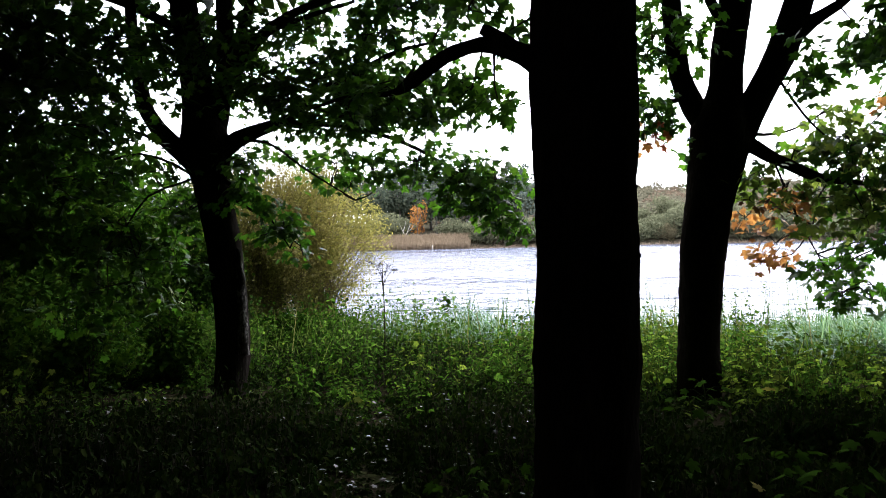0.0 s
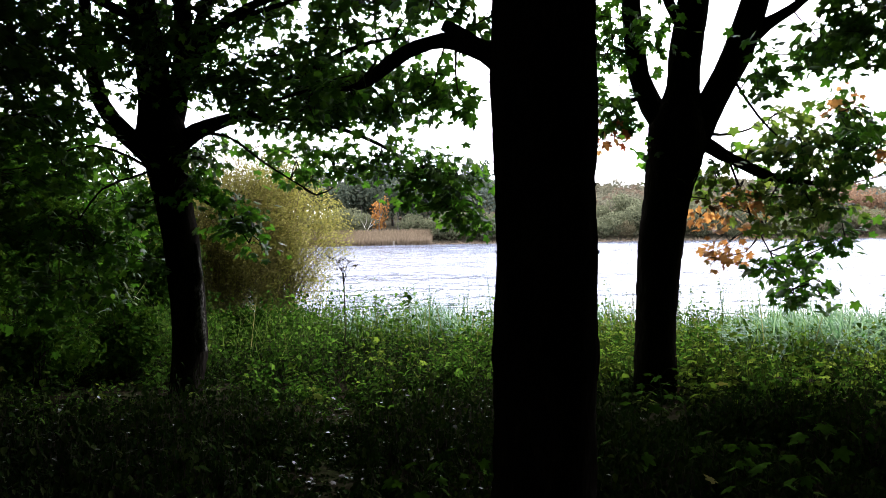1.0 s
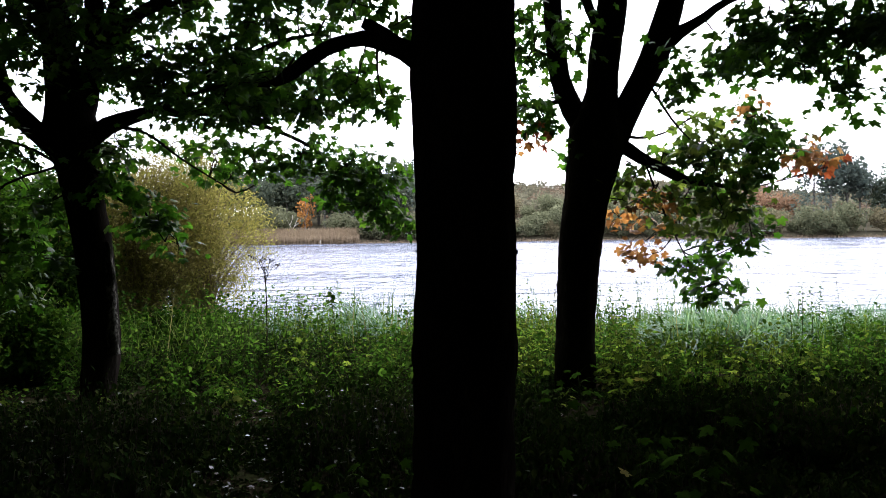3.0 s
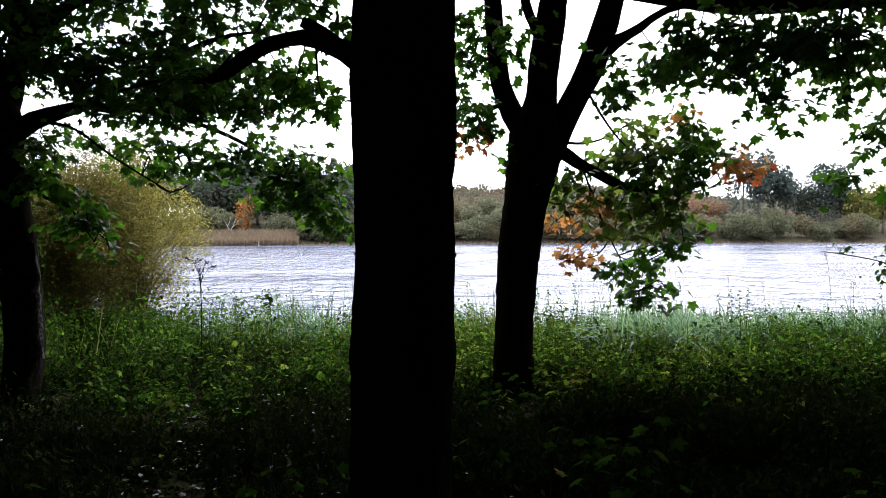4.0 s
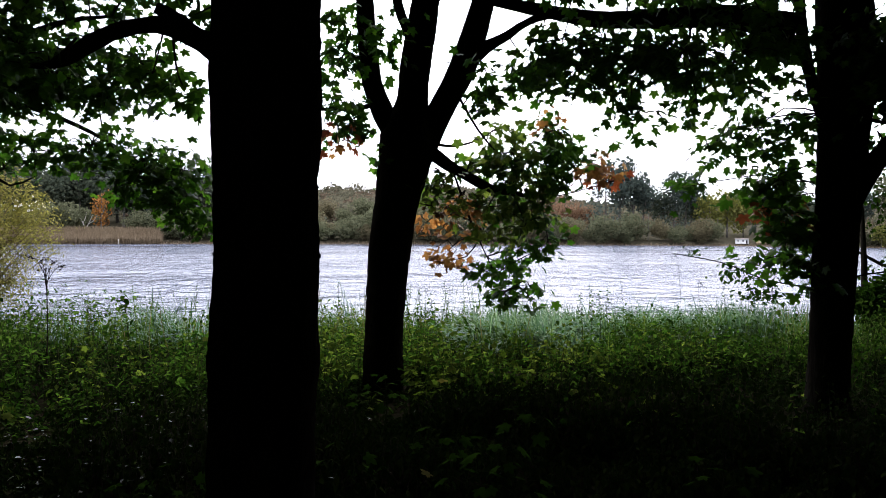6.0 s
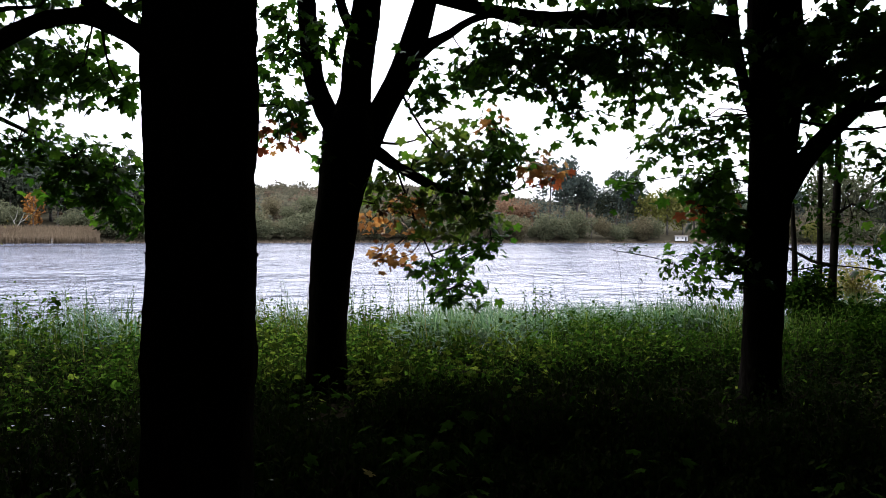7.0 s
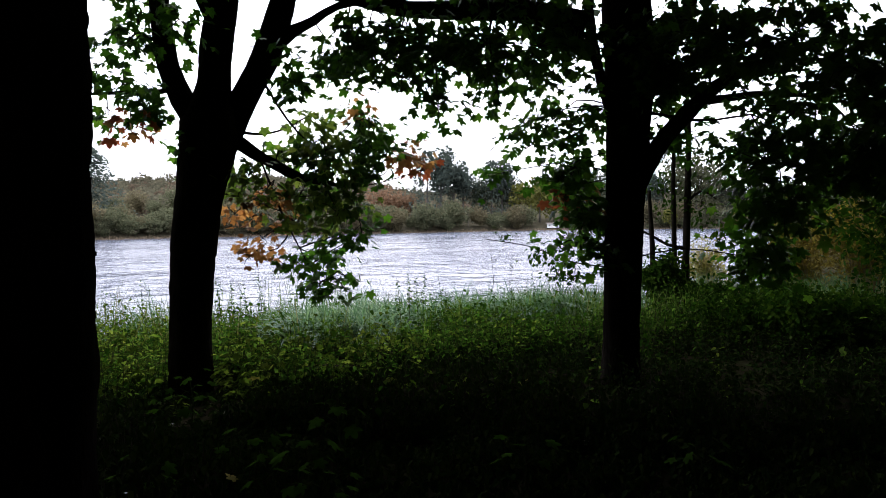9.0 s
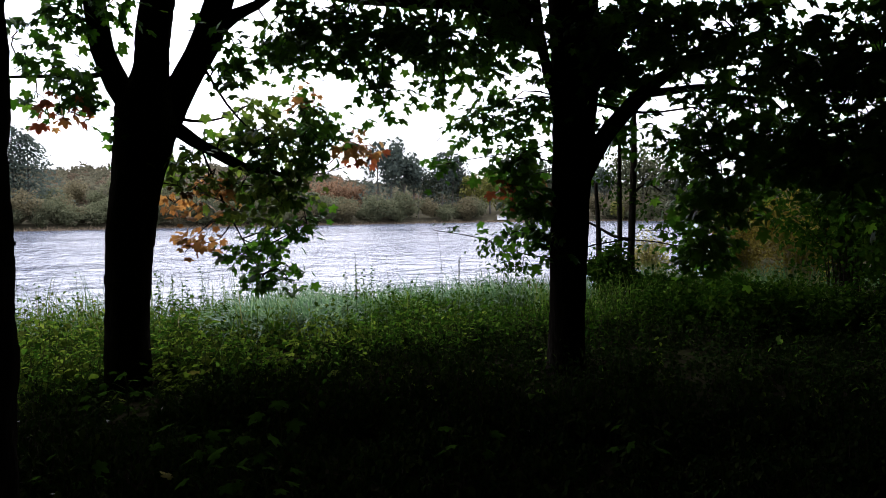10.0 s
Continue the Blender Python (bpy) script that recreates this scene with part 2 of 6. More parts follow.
def water_material():
    m, n, l, out = nodes_of("lake_water")
    geo = n.new("ShaderNodeNewGeometry")
    heights = []
    for sx, sy, scale, dist in ((0.95, 0.5, 1.0, 0.5), (2.6, 1.8, 1.0, 0.5), (0.02, 0.10, 1.0, 0.3)):
        mp = n.new("ShaderNodeMapping")
        mp.inputs["Scale"].default_value = (sx, sy, 1)
        mp.inputs["Rotation"].default_value = (0, 0, radians(-14))
        l.new(geo.outputs["Position"], mp.inputs["Vector"])
        t_ = n.new("ShaderNodeTexNoise")
        t_.inputs["Scale"].default_value, t_.inputs["Detail"].default_value = scale, 5
        t_.inputs["Distortion"].default_value = dist
        l.new(mp.outputs[0], t_.inputs["Vector"])
        heights.append(t_.outputs["Fac"])
    s = n.new("ShaderNodeMath")
    s.operation = "MULTIPLY_ADD"
    s.inputs[1].default_value = 0.25
    l.new(heights[1], s.inputs[0])
    l.new(heights[0], s.inputs[2])
    gust = ramp_node(n, [(0.38, (0.25, 0.25, 0.25)), (0.62, (1.0, 1.0, 1.0))])
    l.new(heights[2], gust.inputs[0])
    h = n.new("ShaderNodeMath")
    h.operation = "MULTIPLY"
    l.new(s.outputs[0], h.inputs[0])
    l.new(gust.outputs[0], h.inputs[1])
    bp = n.new("ShaderNodeBump")
    bp.inputs["Strength"].default_value, bp.inputs["Distance"].default_value = 1.0, 0.7
    l.new(h.outputs[0], bp.inputs["Height"])
    p = n.new("ShaderNodeBsdfPrincipled")
    p.inputs["Base Color"].default_value = (0.055, 0.070, 0.105, 1)
    p.inputs["Roughness"].default_value = 0.12
    p.inputs["IOR"].default_value = 1.33
    l.new(bp.outputs[0], p.inputs["Normal"])
    l.new(p.outputs[0], out.inputs["Surface"])
    return m


WATER = water_material()
SINGLE = {
    "maple_leaf": leaf_material("single_maple_leaf", (0.026, 0.060, 0.011), (0.055, 0.110, 0.019), (0.105, 0.160, 0.030), 0.56, island=False, glow=(1.15, 1.75, 0.6)),
    "maple_leaf_pale": leaf_material("single_pale_leaf", (0.060, 0.098, 0.024), (0.110, 0.158, 0.040), (0.180, 0.212, 0.062), 0.6, island=False),
    "maple_leaf_orange": leaf_material("single_orange_leaf", (0.30, 0.14, 0.05), (0.42, 0.23, 0.085), (0.50, 0.33, 0.14), 0.5, island=False, glow=(1.3, 1.15, 0.8)),
    "maple_leaf_red": leaf_material("single_red_leaf", (0.30, 0.07, 0.03), (0.48, 0.14, 0.05), (0.48, 0.24, 0.08), 0.45, island=False, glow=(1.2, 1.1, 0.95)),
}


# ---- mesh helpers ----
def mesh_from(name, verts, faces, mat, smooth=True):
    me = bpy.data.meshes.new(name)
    me.from_pydata(np.asarray(verts).tolist(), [], np.asarray(faces).tolist() if not isinstance(faces, list) else faces)
    me.materials.append(mat)
    me.polygons.foreach_set("use_smooth", [smooth] * len(me.polygons))
    me.update()
    return me


def solid(name, verts, faces, mat, parent=None, label="", smooth=True):
    ob = new(name, mesh_from(name, verts, faces, mat, smooth))
    if parent is not None:
        ob.parent = parent
    if label:
        tagged(ob, label)
    return ob


def thing(name, place, label, category, group="", kind=""):
    ob = new(name)
    ob.location = place
    ob.empty_display_size = 0.2
    return tagged(ob, label, category, group, kind)


def smooth_line(points, step):
    """Points and radii along a smooth curve through a few stations (x, y, z, r)."""
    p = np.array(points, float)
    ext = np.vstack([2 * p[0] - p[1], p, 2 * p[-1] - p[-2]])
    rows = []
    for i in range(len(p) - 1):
        a, b, c, d = ext[i:i + 4]
        k = max(2, int(np.linalg.norm((c - b)[:3]) / step))
        for u in np.arange(k) / k:
            rows.append(0.5 * (2 * b + (c - a) * u + (2 * a - 5 * b + 4 * c - d) * u * u + (3 * b - a - 3 * c + d) * u ** 3))
    rows.append(p[-1])
    return np.array(rows)


def tube(points, sides=8, step=0.15, rough=0.0, seed=0.0):
    """A tapered limb with an uneven skin along stations (x, y, z, r)."""
    s = smooth_line(points, step) if step else np.array(points, float)
    c, r = s[:, :3], np.maximum(s[:, 3], 0.001)
    d = np.gradient(c, axis=0)
    d /= np.linalg.norm(d, axis=1)[:, None] + 1e-9
    ref = np.where(np.abs(d[:, 2:3]) > 0.9, np.array([[1.0, 0, 0]]), np.array([[0, 0, 1.0]]))
    if np.mean(np.abs(d[:, 2])) > 0.5:
        ref = np.tile([[1.0, 0, 0]], (len(c), 1))
    else:
        ref = np.tile([[0, 0, 1.0]], (len(c), 1))
    u = np.cross(d, ref)
    u /= np.linalg.norm(u, axis=1)[:, None] + 1e-9
    v = np.cross(d, u)
    verts = []
    ang = np.arange(sides) * 2 * math.pi / sides
    for i in range(len(c)):
        for a in ang:
            k = r[i]
            q = u[i] * math.cos(a) + v[i] * math.sin(a)
            if rough:
                w = c[i] + q * r[i]
                k *= 1 + rough * noise.noise(Vector((w[0] * 2.5 + seed, w[1] * 2.5, w[2] * 1.6))) * 1.2
                k += rough * 0.34 * r[i] ** 0.5 * noise.noise(Vector((w[0] * 16 + seed, w[1] * 16, w[2] * 7)))
                k += rough * 0.24 * r[i] ** 0.5 * noise.noise(Vector((w[0] * 40 + seed, w[1] * 40, w[2] * 24)))
            verts.append(c[i] + q * k)
    n = len(c)
    faces = [(i * sides + j, i * sides + (j + 1) % sides, (i + 1) * sides + (j + 1) % sides, (i + 1) * sides + j) for i in range(n - 1) for j in range(sides)]
    faces.append(tuple(range(sides))[::-1])
    faces.append(tuple(range((n - 1) * sides, n * sides)))
    return np.array(verts), faces


def join(pieces):
    vs, fs, k = [], [], 0
    for v, f in pieces:
        vs.append(np.asarray(v))
        fs += [tuple(i + k for i in q) for q in f]
        k += len(v)
    return np.vstack(vs), fs


HALF = [(0.0, 0.04), (0.22, -0.10), (0.50, 0.00), (0.37, 0.20), (0.56, 0.36), (0.60, 0.64), (0.42, 0.62), (0.25, 0.54), (0.22, 0.76), (0.0, 1.0)]
OUT = HALF + [(-x, y) for x, y in HALF[-2:0:-1]]
MAPLE_V = np.array([(x, y, -0.16 * abs(x) ** 1.3 - 0.12 * y * y) for x, y in OUT] + [(0, 0.33, 0.03)])
MAPLE_F = np.array([(i, (i + 1) % len(OUT), len(OUT)) for i in range(len(OUT))])
OVATE_V = np.array([(0, 0, -0.03), (0.3, 0.2, 0.05), (0.27, 0.6, 0.02), (0, 1, -0.13), (-0.27, 0.6, 0.02), (-0.3, 0.2, 0.05)])
OVATE_F = np.array([(0, 1, 2, 3), (0, 3, 4, 5)])
LANCE_V = np.array([(0, 0, 0), (0.19, 0.45, 0.02), (0, 1, -0.1), (-0.19, 0.45, 0.02)])
LANCE_F = np.array([(0, 1, 2), (0, 2, 3)])
TUFT_V = np.array([(0, -0.1, 0), (0.45, 0.4, 0.1), (0.1, 1, -0.1), (-0.4, 0.55, 0.08)])
TUFT_F = np.array([(0, 1, 2), (0, 2, 3)])
BLADE_V = np.array([(-0.012, 0, 0), (0.012, 0, 0), (-0.011, 0.03, 0.4), (0.011, 0.03, 0.4), (-0.007, 0.13, 0.75), (0.007, 0.13, 0.75), (0, 0.32, 1.0)])
BLADE_F = np.array([(0, 1, 3), (0, 3, 2), (2, 3, 5), (2, 5, 4), (4, 5, 6)])


def turns(yaw, pitch, roll):
    cy, sy, cp, sp, cr, sr = np.cos(yaw), np.sin(yaw), np.cos(pitch), np.sin(pitch), np.cos(roll), np.sin(roll)
    o, z = np.ones_like(yaw), np.zeros_like(yaw)
    rz = np.array([[cy, -sy, z], [sy, cy, z], [z, z, o]])
    rx = np.array([[o, z, z], [z, cp, -sp], [z, sp, cp]])
    ry = np.array([[cr, z, sr], [z, o, z], [-sr, z, cr]])
    return np.einsum("ijn,jkn,kln->nil", rz, rx, ry)


def scatter(v, f, place, rot, size):
    """Copies of one small shape joined into a single mesh's vertices and faces."""
    k = len(place)
    size = np.asarray(size)
    if size.ndim == 1:
        size = size[:, None]
    w = np.einsum("nij,nvj->nvi", rot, v[None] * (size[:, None, :] if size.shape[1] == 3 else size[:, :, None])) + place[:, None]
    faces = f[None] + (np.arange(k) * len(v))[:, None, None]
    return w.reshape(-1, 3), faces.reshape(-1, f.shape[1])


def facing(d, wild=0.3):
    """Turns that lay a leaf's face along the directions d, loosely."""
    z = d + rng.normal(size=d.shape) * wild
    z /= np.linalg.norm(z, axis=1)[:, None]
    a = np.cross(z, rng.normal(size=d.shape))
    a /= np.linalg.norm(a, axis=1)[:, None]
    return np.stack([a, np.cross(z, a), z], -1)


def in_ball(n):
    d = rng.normal(size=(n, 3))
    d /= np.linalg.norm(d, axis=1)[:, None]
    return d * rng.random((n, 1)) ** (1 / 2.4)


# ---- ground: woodland bank, lake bed, far shore and hill, in one sheet ----
def shore_y(x):
    left = np.maximum(-3.5 - x, 0)
    right = np.maximum(x - 17.0, 0)
    return 13.4 - 0.012 * np.minimum(x, 17.0) ** 2 * (x > 0) + 5.0 * left + 0.52 * right + 0.25 * np.sin(x * 1.3)


def shore_shift(a):
    """How much farther than 121 m the far waterline lies at an azimuth in degrees."""
    return np.interp(a, [-12, 0, 16, 28, 36, 45, 60], [-12, -12, -8, -1, 6, 17, 20])


def ground_z(x, y):
    x, y = np.asarray(x, float), np.asarray(y, float)
    r = np.hypot(x, y)
    a = np.degrees(np.arctan2(x, y))
    r = r - shore_shift(a) * np.clip((r - 60) / 40, 0, 1)
    inland = shore_y(x) - y
    near = np.where(inland > 4.5, 0.0, -1.25 * np.clip((4.5 - inland) / 7.0, 0, 1) ** 1.3)
    near = near + 0.05 * np.sin(x * 0.9 + 1.3) * np.sin(y * 0.7) * np.clip(inland / 5, 0, 1)
    back = np.clip((r - 119) / 6.0, 0, 1)
    ridge = np.where(a < 17, 14.0, np.where(a < 60, 14.0 - 9.0 * (a - 17) / 43, 5.0))
    ridge = ridge + 1.5 * np.sin(a * 0.31) + 0.8 * np.sin(a * 0.83 + 1)
    hill = np.clip((a + 2) / 9, 0.1, 1) * ridge * np.clip((r - 165) / 165, 0, 1) ** 1.2
    far = -1.9 + 2.1 * back + 3.0 * np.clip((r - 127) / 22, 0, 1) + 0.004 * np.maximum(r - 125, 0) + hill
    return np.where(r > 118, far, np.where(inland < -3, -1.9, near))


RADII = np.concatenate([np.arange(0, 20, 0.35), np.arange(20, 60, 5), np.arange(60, 104, 8), np.arange(104, 146, 1.0), np.arange(146, 420, 12), [520, 800, 1400, 2500]])
AZ = np.radians(np.concatenate([np.arange(-60, 90, 1.25), np.arange(90, 300, 5.0)]))
gr, ga = np.meshgrid(RADII, AZ, indexing="ij")
gx, gy = gr * np.sin(ga), gr * np.cos(ga)
gz = ground_z(gx, gy)
na = len(AZ)
gf = [(i * na + j, i * na + (j + 1) % na, (i + 1) * na + (j + 1) % na, (i + 1) * na + j) for i in range(len(RADII) - 1) for j in range(na)]
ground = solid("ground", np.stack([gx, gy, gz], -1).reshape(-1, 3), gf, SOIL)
ground.data.materials.append(FAR_TURF)
ground.data.polygons.foreach_set("material_index", [int(RADII[i] > 103) for i in range(len(RADII) - 1) for j in range(na)])
tagged(ground, "dark leafy woodland soil sloping to the lake shore", "ground", kind="structure")

lx = [(-180, 2, WATER_Z), (180, 2, WATER_Z), (180, 180, WATER_Z), (-180, 180, WATER_Z)]
water = solid("water", lx, [(0, 1, 2, 3)], WATER, smooth=False)
tagged(water, "pale rippled lake water reflecting a white sky", "water", kind="structure")


# ---- trees ----
LEAF_MESHES = {}


def leaf_mesh(mat):
    """The one leaf blade that all single leaves of a colour share."""
    if mat.name not in LEAF_MESHES:
        LEAF_MESHES[mat.name] = mesh_from("leaf", MAPLE_V, MAPLE_F, SINGLE[mat.name])
    return LEAF_MESHES[mat.name]


class Tree:
    def __init__(self, name, place, label, group="", leaf=0.09, dense=0.85):
        self.leaf, self.dense = leaf, dense
        self.single = 300
        self.top = thing(name, place, label, "tree", group)
        self.place = np.array(place, float)
        self.samples = []
        self.twigs = []

    def limb(self, name, points, sides=10, mat=BARK, rough=0.10, step=0.12, label=""):
        v, f = tube(points, sides, step, rough, self.place[0] * 3.1)
        s = smooth_line(points, 0.2)
        self.samples.append(s[:, :3])
        solid(name, v - self.place, f, mat, self.top, label)

    def leafy(self, c, rx, rz, cover, mat=MAPLE, size=None, deep=0.75, name="leafy_branch", branch=True, label="", shape=None, hang=0.0):
        """One spray-carrying bough: a branchlet from the nearest limb, twigs, and leaves on them."""
        v, f = (MAPLE_V, MAPLE_F) if shape is None else shape
        size = size or self.leaf
        c = np.array(c, float)
        n = int(-self.dense * math.log(1 - cover) * math.pi * rx * rz / (0.33 * size * size)) + 4
        # sprays of a dozen leaves, each a loose flat fan round the end of a twig
        k = max(3, n // 12)
        ball = in_ball(k)
        spray = c + ball * np.array([rx, rx * deep, rz])
        way = ball * np.array([1, 1, 0.3]) + rng.normal(size=(k, 3)) * 0.5 + np.array([0, 0, -0.35 - hang])
        way /= np.linalg.norm(way, axis=1)[:, None]
        who = rng.integers(0, k, n)
        wide = size * rng.uniform(0.9, 1.8, k)[who, None]
        fan = rng.normal(size=(n, 3)) * np.array([0.8, 0.8, 0.38])
        pos = spray[who] + (fan + way[who] * rng.uniform(-1.0, 1.2, (n, 1))) * wide
        out_ = np.arctan2(-(fan[:, 0] + way[who, 0]), fan[:, 1] + way[who, 1])
        rot = turns(out_ + rng.normal(0, 0.7, n), rng.uniform(-1.35, 0.1, n), rng.normal(0, 0.5, n))
        sz = size * rng.uniform(0.55, 1.2, n)
        own = min(self.single, n // 9 + 2) if (branch and shape is None) else 0
        self.single -= own
        lv, lf = scatter(v, f, pos[own:], rot[own:], sz[own:])
        bough = solid(name, lv - self.place, lf, mat, self.top, label)
        tagged(bough, kind="stuff")
        for i in range(own):
            leaf = new("leaf", leaf_mesh(mat))
            leaf.parent = bough
            leaf.matrix_basis = Matrix.LocRotScale(Vector(pos[i] - self.place), Matrix(rot[i].tolist()).to_quaternion(), Vector((sz[i],) * 3))
        if branch and self.samples:
            allp = np.vstack(self.samples)
            near = allp[np.argmin(np.linalg.norm(allp - c, axis=1))]
            mid = (near + c) / 2 + np.array([0, 0, 0.06]) + rng.normal(size=3) * 0.06
            self.twigs.append(tube([(*near, 0.008), (*mid, 0.006), (*c, 0.0045), (*(c + (c - near) * 0.15 + np.array([0, 0, -0.05])), 0.002)], 5, 0.2))
            for i in range(min(k, 30)):
                b = spray[i] + way[i] * size * 1.2
                q = spray[i] * 0.5 + c * 0.5 + rng.normal(size=3) * 0.03 + np.array([0, 0, 0.03])
                self.twigs.append(tube([(*c, 0.0045), (*q, 0.0038), (*spray[i], 0.003), (*b, 0.0015)], 3, 0))

    def finish(self):
        if self.twigs:
            v, f = join(self.twigs)
            tagged(solid("twig_mass", v - self.place, f, TWIG, self.top), kind="stuff")


ORANGE = "leaves turned orange"
# great trunk close by
T1 = Tree("maple_tree", (0.64, 3.32, 0.17), "old maple with a thick black-brown trunk by the path", leaf=0.09, dense=0.95)
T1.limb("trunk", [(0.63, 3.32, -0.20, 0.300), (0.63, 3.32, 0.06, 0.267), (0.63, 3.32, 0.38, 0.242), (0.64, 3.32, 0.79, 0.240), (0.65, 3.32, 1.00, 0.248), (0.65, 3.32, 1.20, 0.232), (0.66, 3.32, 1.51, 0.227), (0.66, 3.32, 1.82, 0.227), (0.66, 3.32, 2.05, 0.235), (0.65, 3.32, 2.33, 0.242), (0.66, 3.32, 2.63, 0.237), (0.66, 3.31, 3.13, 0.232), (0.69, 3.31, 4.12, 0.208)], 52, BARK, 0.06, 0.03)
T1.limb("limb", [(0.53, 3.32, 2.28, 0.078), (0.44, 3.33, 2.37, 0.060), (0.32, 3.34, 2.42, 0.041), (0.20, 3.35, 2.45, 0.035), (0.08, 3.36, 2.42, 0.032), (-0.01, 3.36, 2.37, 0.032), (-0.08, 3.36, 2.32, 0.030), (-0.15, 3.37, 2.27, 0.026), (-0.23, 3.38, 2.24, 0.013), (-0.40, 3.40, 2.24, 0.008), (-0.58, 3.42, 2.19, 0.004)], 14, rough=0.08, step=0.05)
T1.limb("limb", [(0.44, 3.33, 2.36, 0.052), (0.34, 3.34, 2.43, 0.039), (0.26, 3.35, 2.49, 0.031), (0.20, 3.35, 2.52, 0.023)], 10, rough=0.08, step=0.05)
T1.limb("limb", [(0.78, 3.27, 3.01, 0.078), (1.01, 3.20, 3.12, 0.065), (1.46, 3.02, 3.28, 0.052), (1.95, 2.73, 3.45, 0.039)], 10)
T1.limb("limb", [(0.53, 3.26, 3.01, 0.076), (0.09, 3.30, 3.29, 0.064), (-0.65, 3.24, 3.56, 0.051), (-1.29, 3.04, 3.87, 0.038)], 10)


def burr(T, place, r, mat=BARK):
    """A small knotty swelling with stubby shoots on the bark."""
    pieces = []
    for i in range(7):
        d = rng.normal(size=3)
        d /= np.linalg.norm(d)
        p = np.array(place) + d * r * 0.5
        e = p + (d + np.array([0, 0, 0.3])) * r * rng.uniform(0.5, 1.2)
        pieces.append(tube([(*np.array(place), r * 0.6), (*p, r * 0.5), (*e, r * 0.18)], 6, 0))
    v, f = join(pieces)
    solid("burr", v - T.place, f, mat, T.top)


for spot, r_ in (((0.86, 3.27, 1.48), 0.022), ((0.86, 3.27, 1.41), 0.012), ((0.86, 3.27, 1.34), 0.014), ((0.86, 3.27, 1.00), 0.018), ((0.43, 3.35, 1.00), 0.024), ((0.44, 3.35, 1.48), 0.010), ((0.44, 3.35, 1.33), 0.010), ((0.87, 3.27, 1.78), 0.010), ((0.86, 3.27, 1.20), 0.010), ((0.42, 3.35, 0.87), 0.014)):
    burr(T1, spot, r_)

# left tree
T2 = Tree("maple_tree", (-2.09, 7.10, 0.13), "slender maple with pale lichened bark at its foot", leaf=0.08)
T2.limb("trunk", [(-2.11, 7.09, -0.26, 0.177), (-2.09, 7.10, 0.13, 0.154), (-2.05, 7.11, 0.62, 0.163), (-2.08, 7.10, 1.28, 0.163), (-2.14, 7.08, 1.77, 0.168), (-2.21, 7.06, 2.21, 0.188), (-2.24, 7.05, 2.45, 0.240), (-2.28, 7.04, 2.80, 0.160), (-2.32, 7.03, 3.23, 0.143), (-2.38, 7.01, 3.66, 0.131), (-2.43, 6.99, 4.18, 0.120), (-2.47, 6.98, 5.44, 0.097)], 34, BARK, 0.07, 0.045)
T2.limb("lichen_patch", [(-1.94, 7.01, 0.48, 0.050), (-1.92, 7.01, 0.68, 0.056), (-1.93, 7.01, 1.01, 0.045), (-1.94, 7.01, 1.34, 0.034), (-1.95, 7.00, 1.50, 0.017)], 10, BARK_LICHEN, 0.3, 0.04, "patchy pale grey lichen on the bark")
T2.limb("limb", [(-2.22, 7.06, 2.47, 0.131), (-2.10, 7.10, 2.92, 0.097), (-2.04, 7.11, 3.41, 0.088), (-2.05, 7.11, 3.89, 0.086), (-2.08, 7.10, 4.65, 0.074)], 12)
T2.limb("limb", [(-2.34, 7.02, 2.31, 0.097), (-2.55, 6.95, 2.53, 0.083), (-2.72, 6.88, 2.79, 0.071), (-2.79, 6.86, 3.15, 0.063), (-2.82, 6.84, 3.51, 0.054), (-2.85, 6.83, 3.93, 0.048), (-2.88, 6.82, 4.54, 0.040)], 10)
T2.limb("limb", [(-2.14, 6.98, 2.36, 0.096), (-1.93, 7.04, 2.54, 0.076), (-1.68, 7.10, 2.65, 0.062), (-1.44, 7.16, 2.76, 0.051), (-1.19, 7.20, 2.98, 0.039), (-0.86, 7.25, 3.17, 0.031), (-0.41, 7.29, 3.40, 0.023), (-0.05, 7.30, 3.49, 0.014)], 10)
T2.limb("limb", [(-2.07, 7.10, 3.00, 0.074), (-1.89, 7.15, 3.33, 0.063), (-1.65, 7.21, 3.62, 0.054), (-1.35, 7.28, 3.83, 0.043), (-0.85, 7.35, 4.01, 0.034), (-0.06, 7.40, 4.11, 0.023)], 8)
T2.limb("limb", [(-2.03, 7.12, 3.24, 0.057), (-1.91, 7.15, 3.58, 0.051), (-1.79, 7.18, 3.97, 0.046), (-1.70, 7.20, 4.57, 0.034)], 8)
T2.limb("limb", [(-2.29, 6.93, 2.16, 0.022), (-2.47, 6.87, 2.29, 0.016), (-2.75, 6.76, 2.39, 0.013), (-3.05, 6.63, 2.29, 0.010), (-3.34, 6.49, 2.09, 0.006)], 6)
T2.limb("limb", [(-2.10, 6.99, 2.04, 0.017), (-1.85, 7.06, 1.88, 0.013), (-1.60, 7.12, 1.71, 0.009), (-1.29, 7.19, 1.41, 0.004)], 6)
T2.limb("limb", [(-1.50, 7.04, 2.70, 0.028), (-0.86, 7.15, 2.65, 0.025), (-0.32, 7.19, 2.48, 0.022), (0.12, 7.20, 2.22, 0.017), (0.66, 7.17, 1.82, 0.008)], 6)
T2.limb("branch", [(-2.27, 6.94, 2.19, 0.016), (-2.44, 6.88, 2.12, 0.012), (-2.70, 6.78, 2.00, 0.009), (-2.86, 6.65, 1.72, 0.005)], 6)
T2.limb("branch", [(-2.08, 6.89, 2.18, 0.018), (-1.90, 6.94, 2.03, 0.013), (-1.66, 7.01, 1.81, 0.009), (-1.46, 7.05, 1.49, 0.004)], 6)
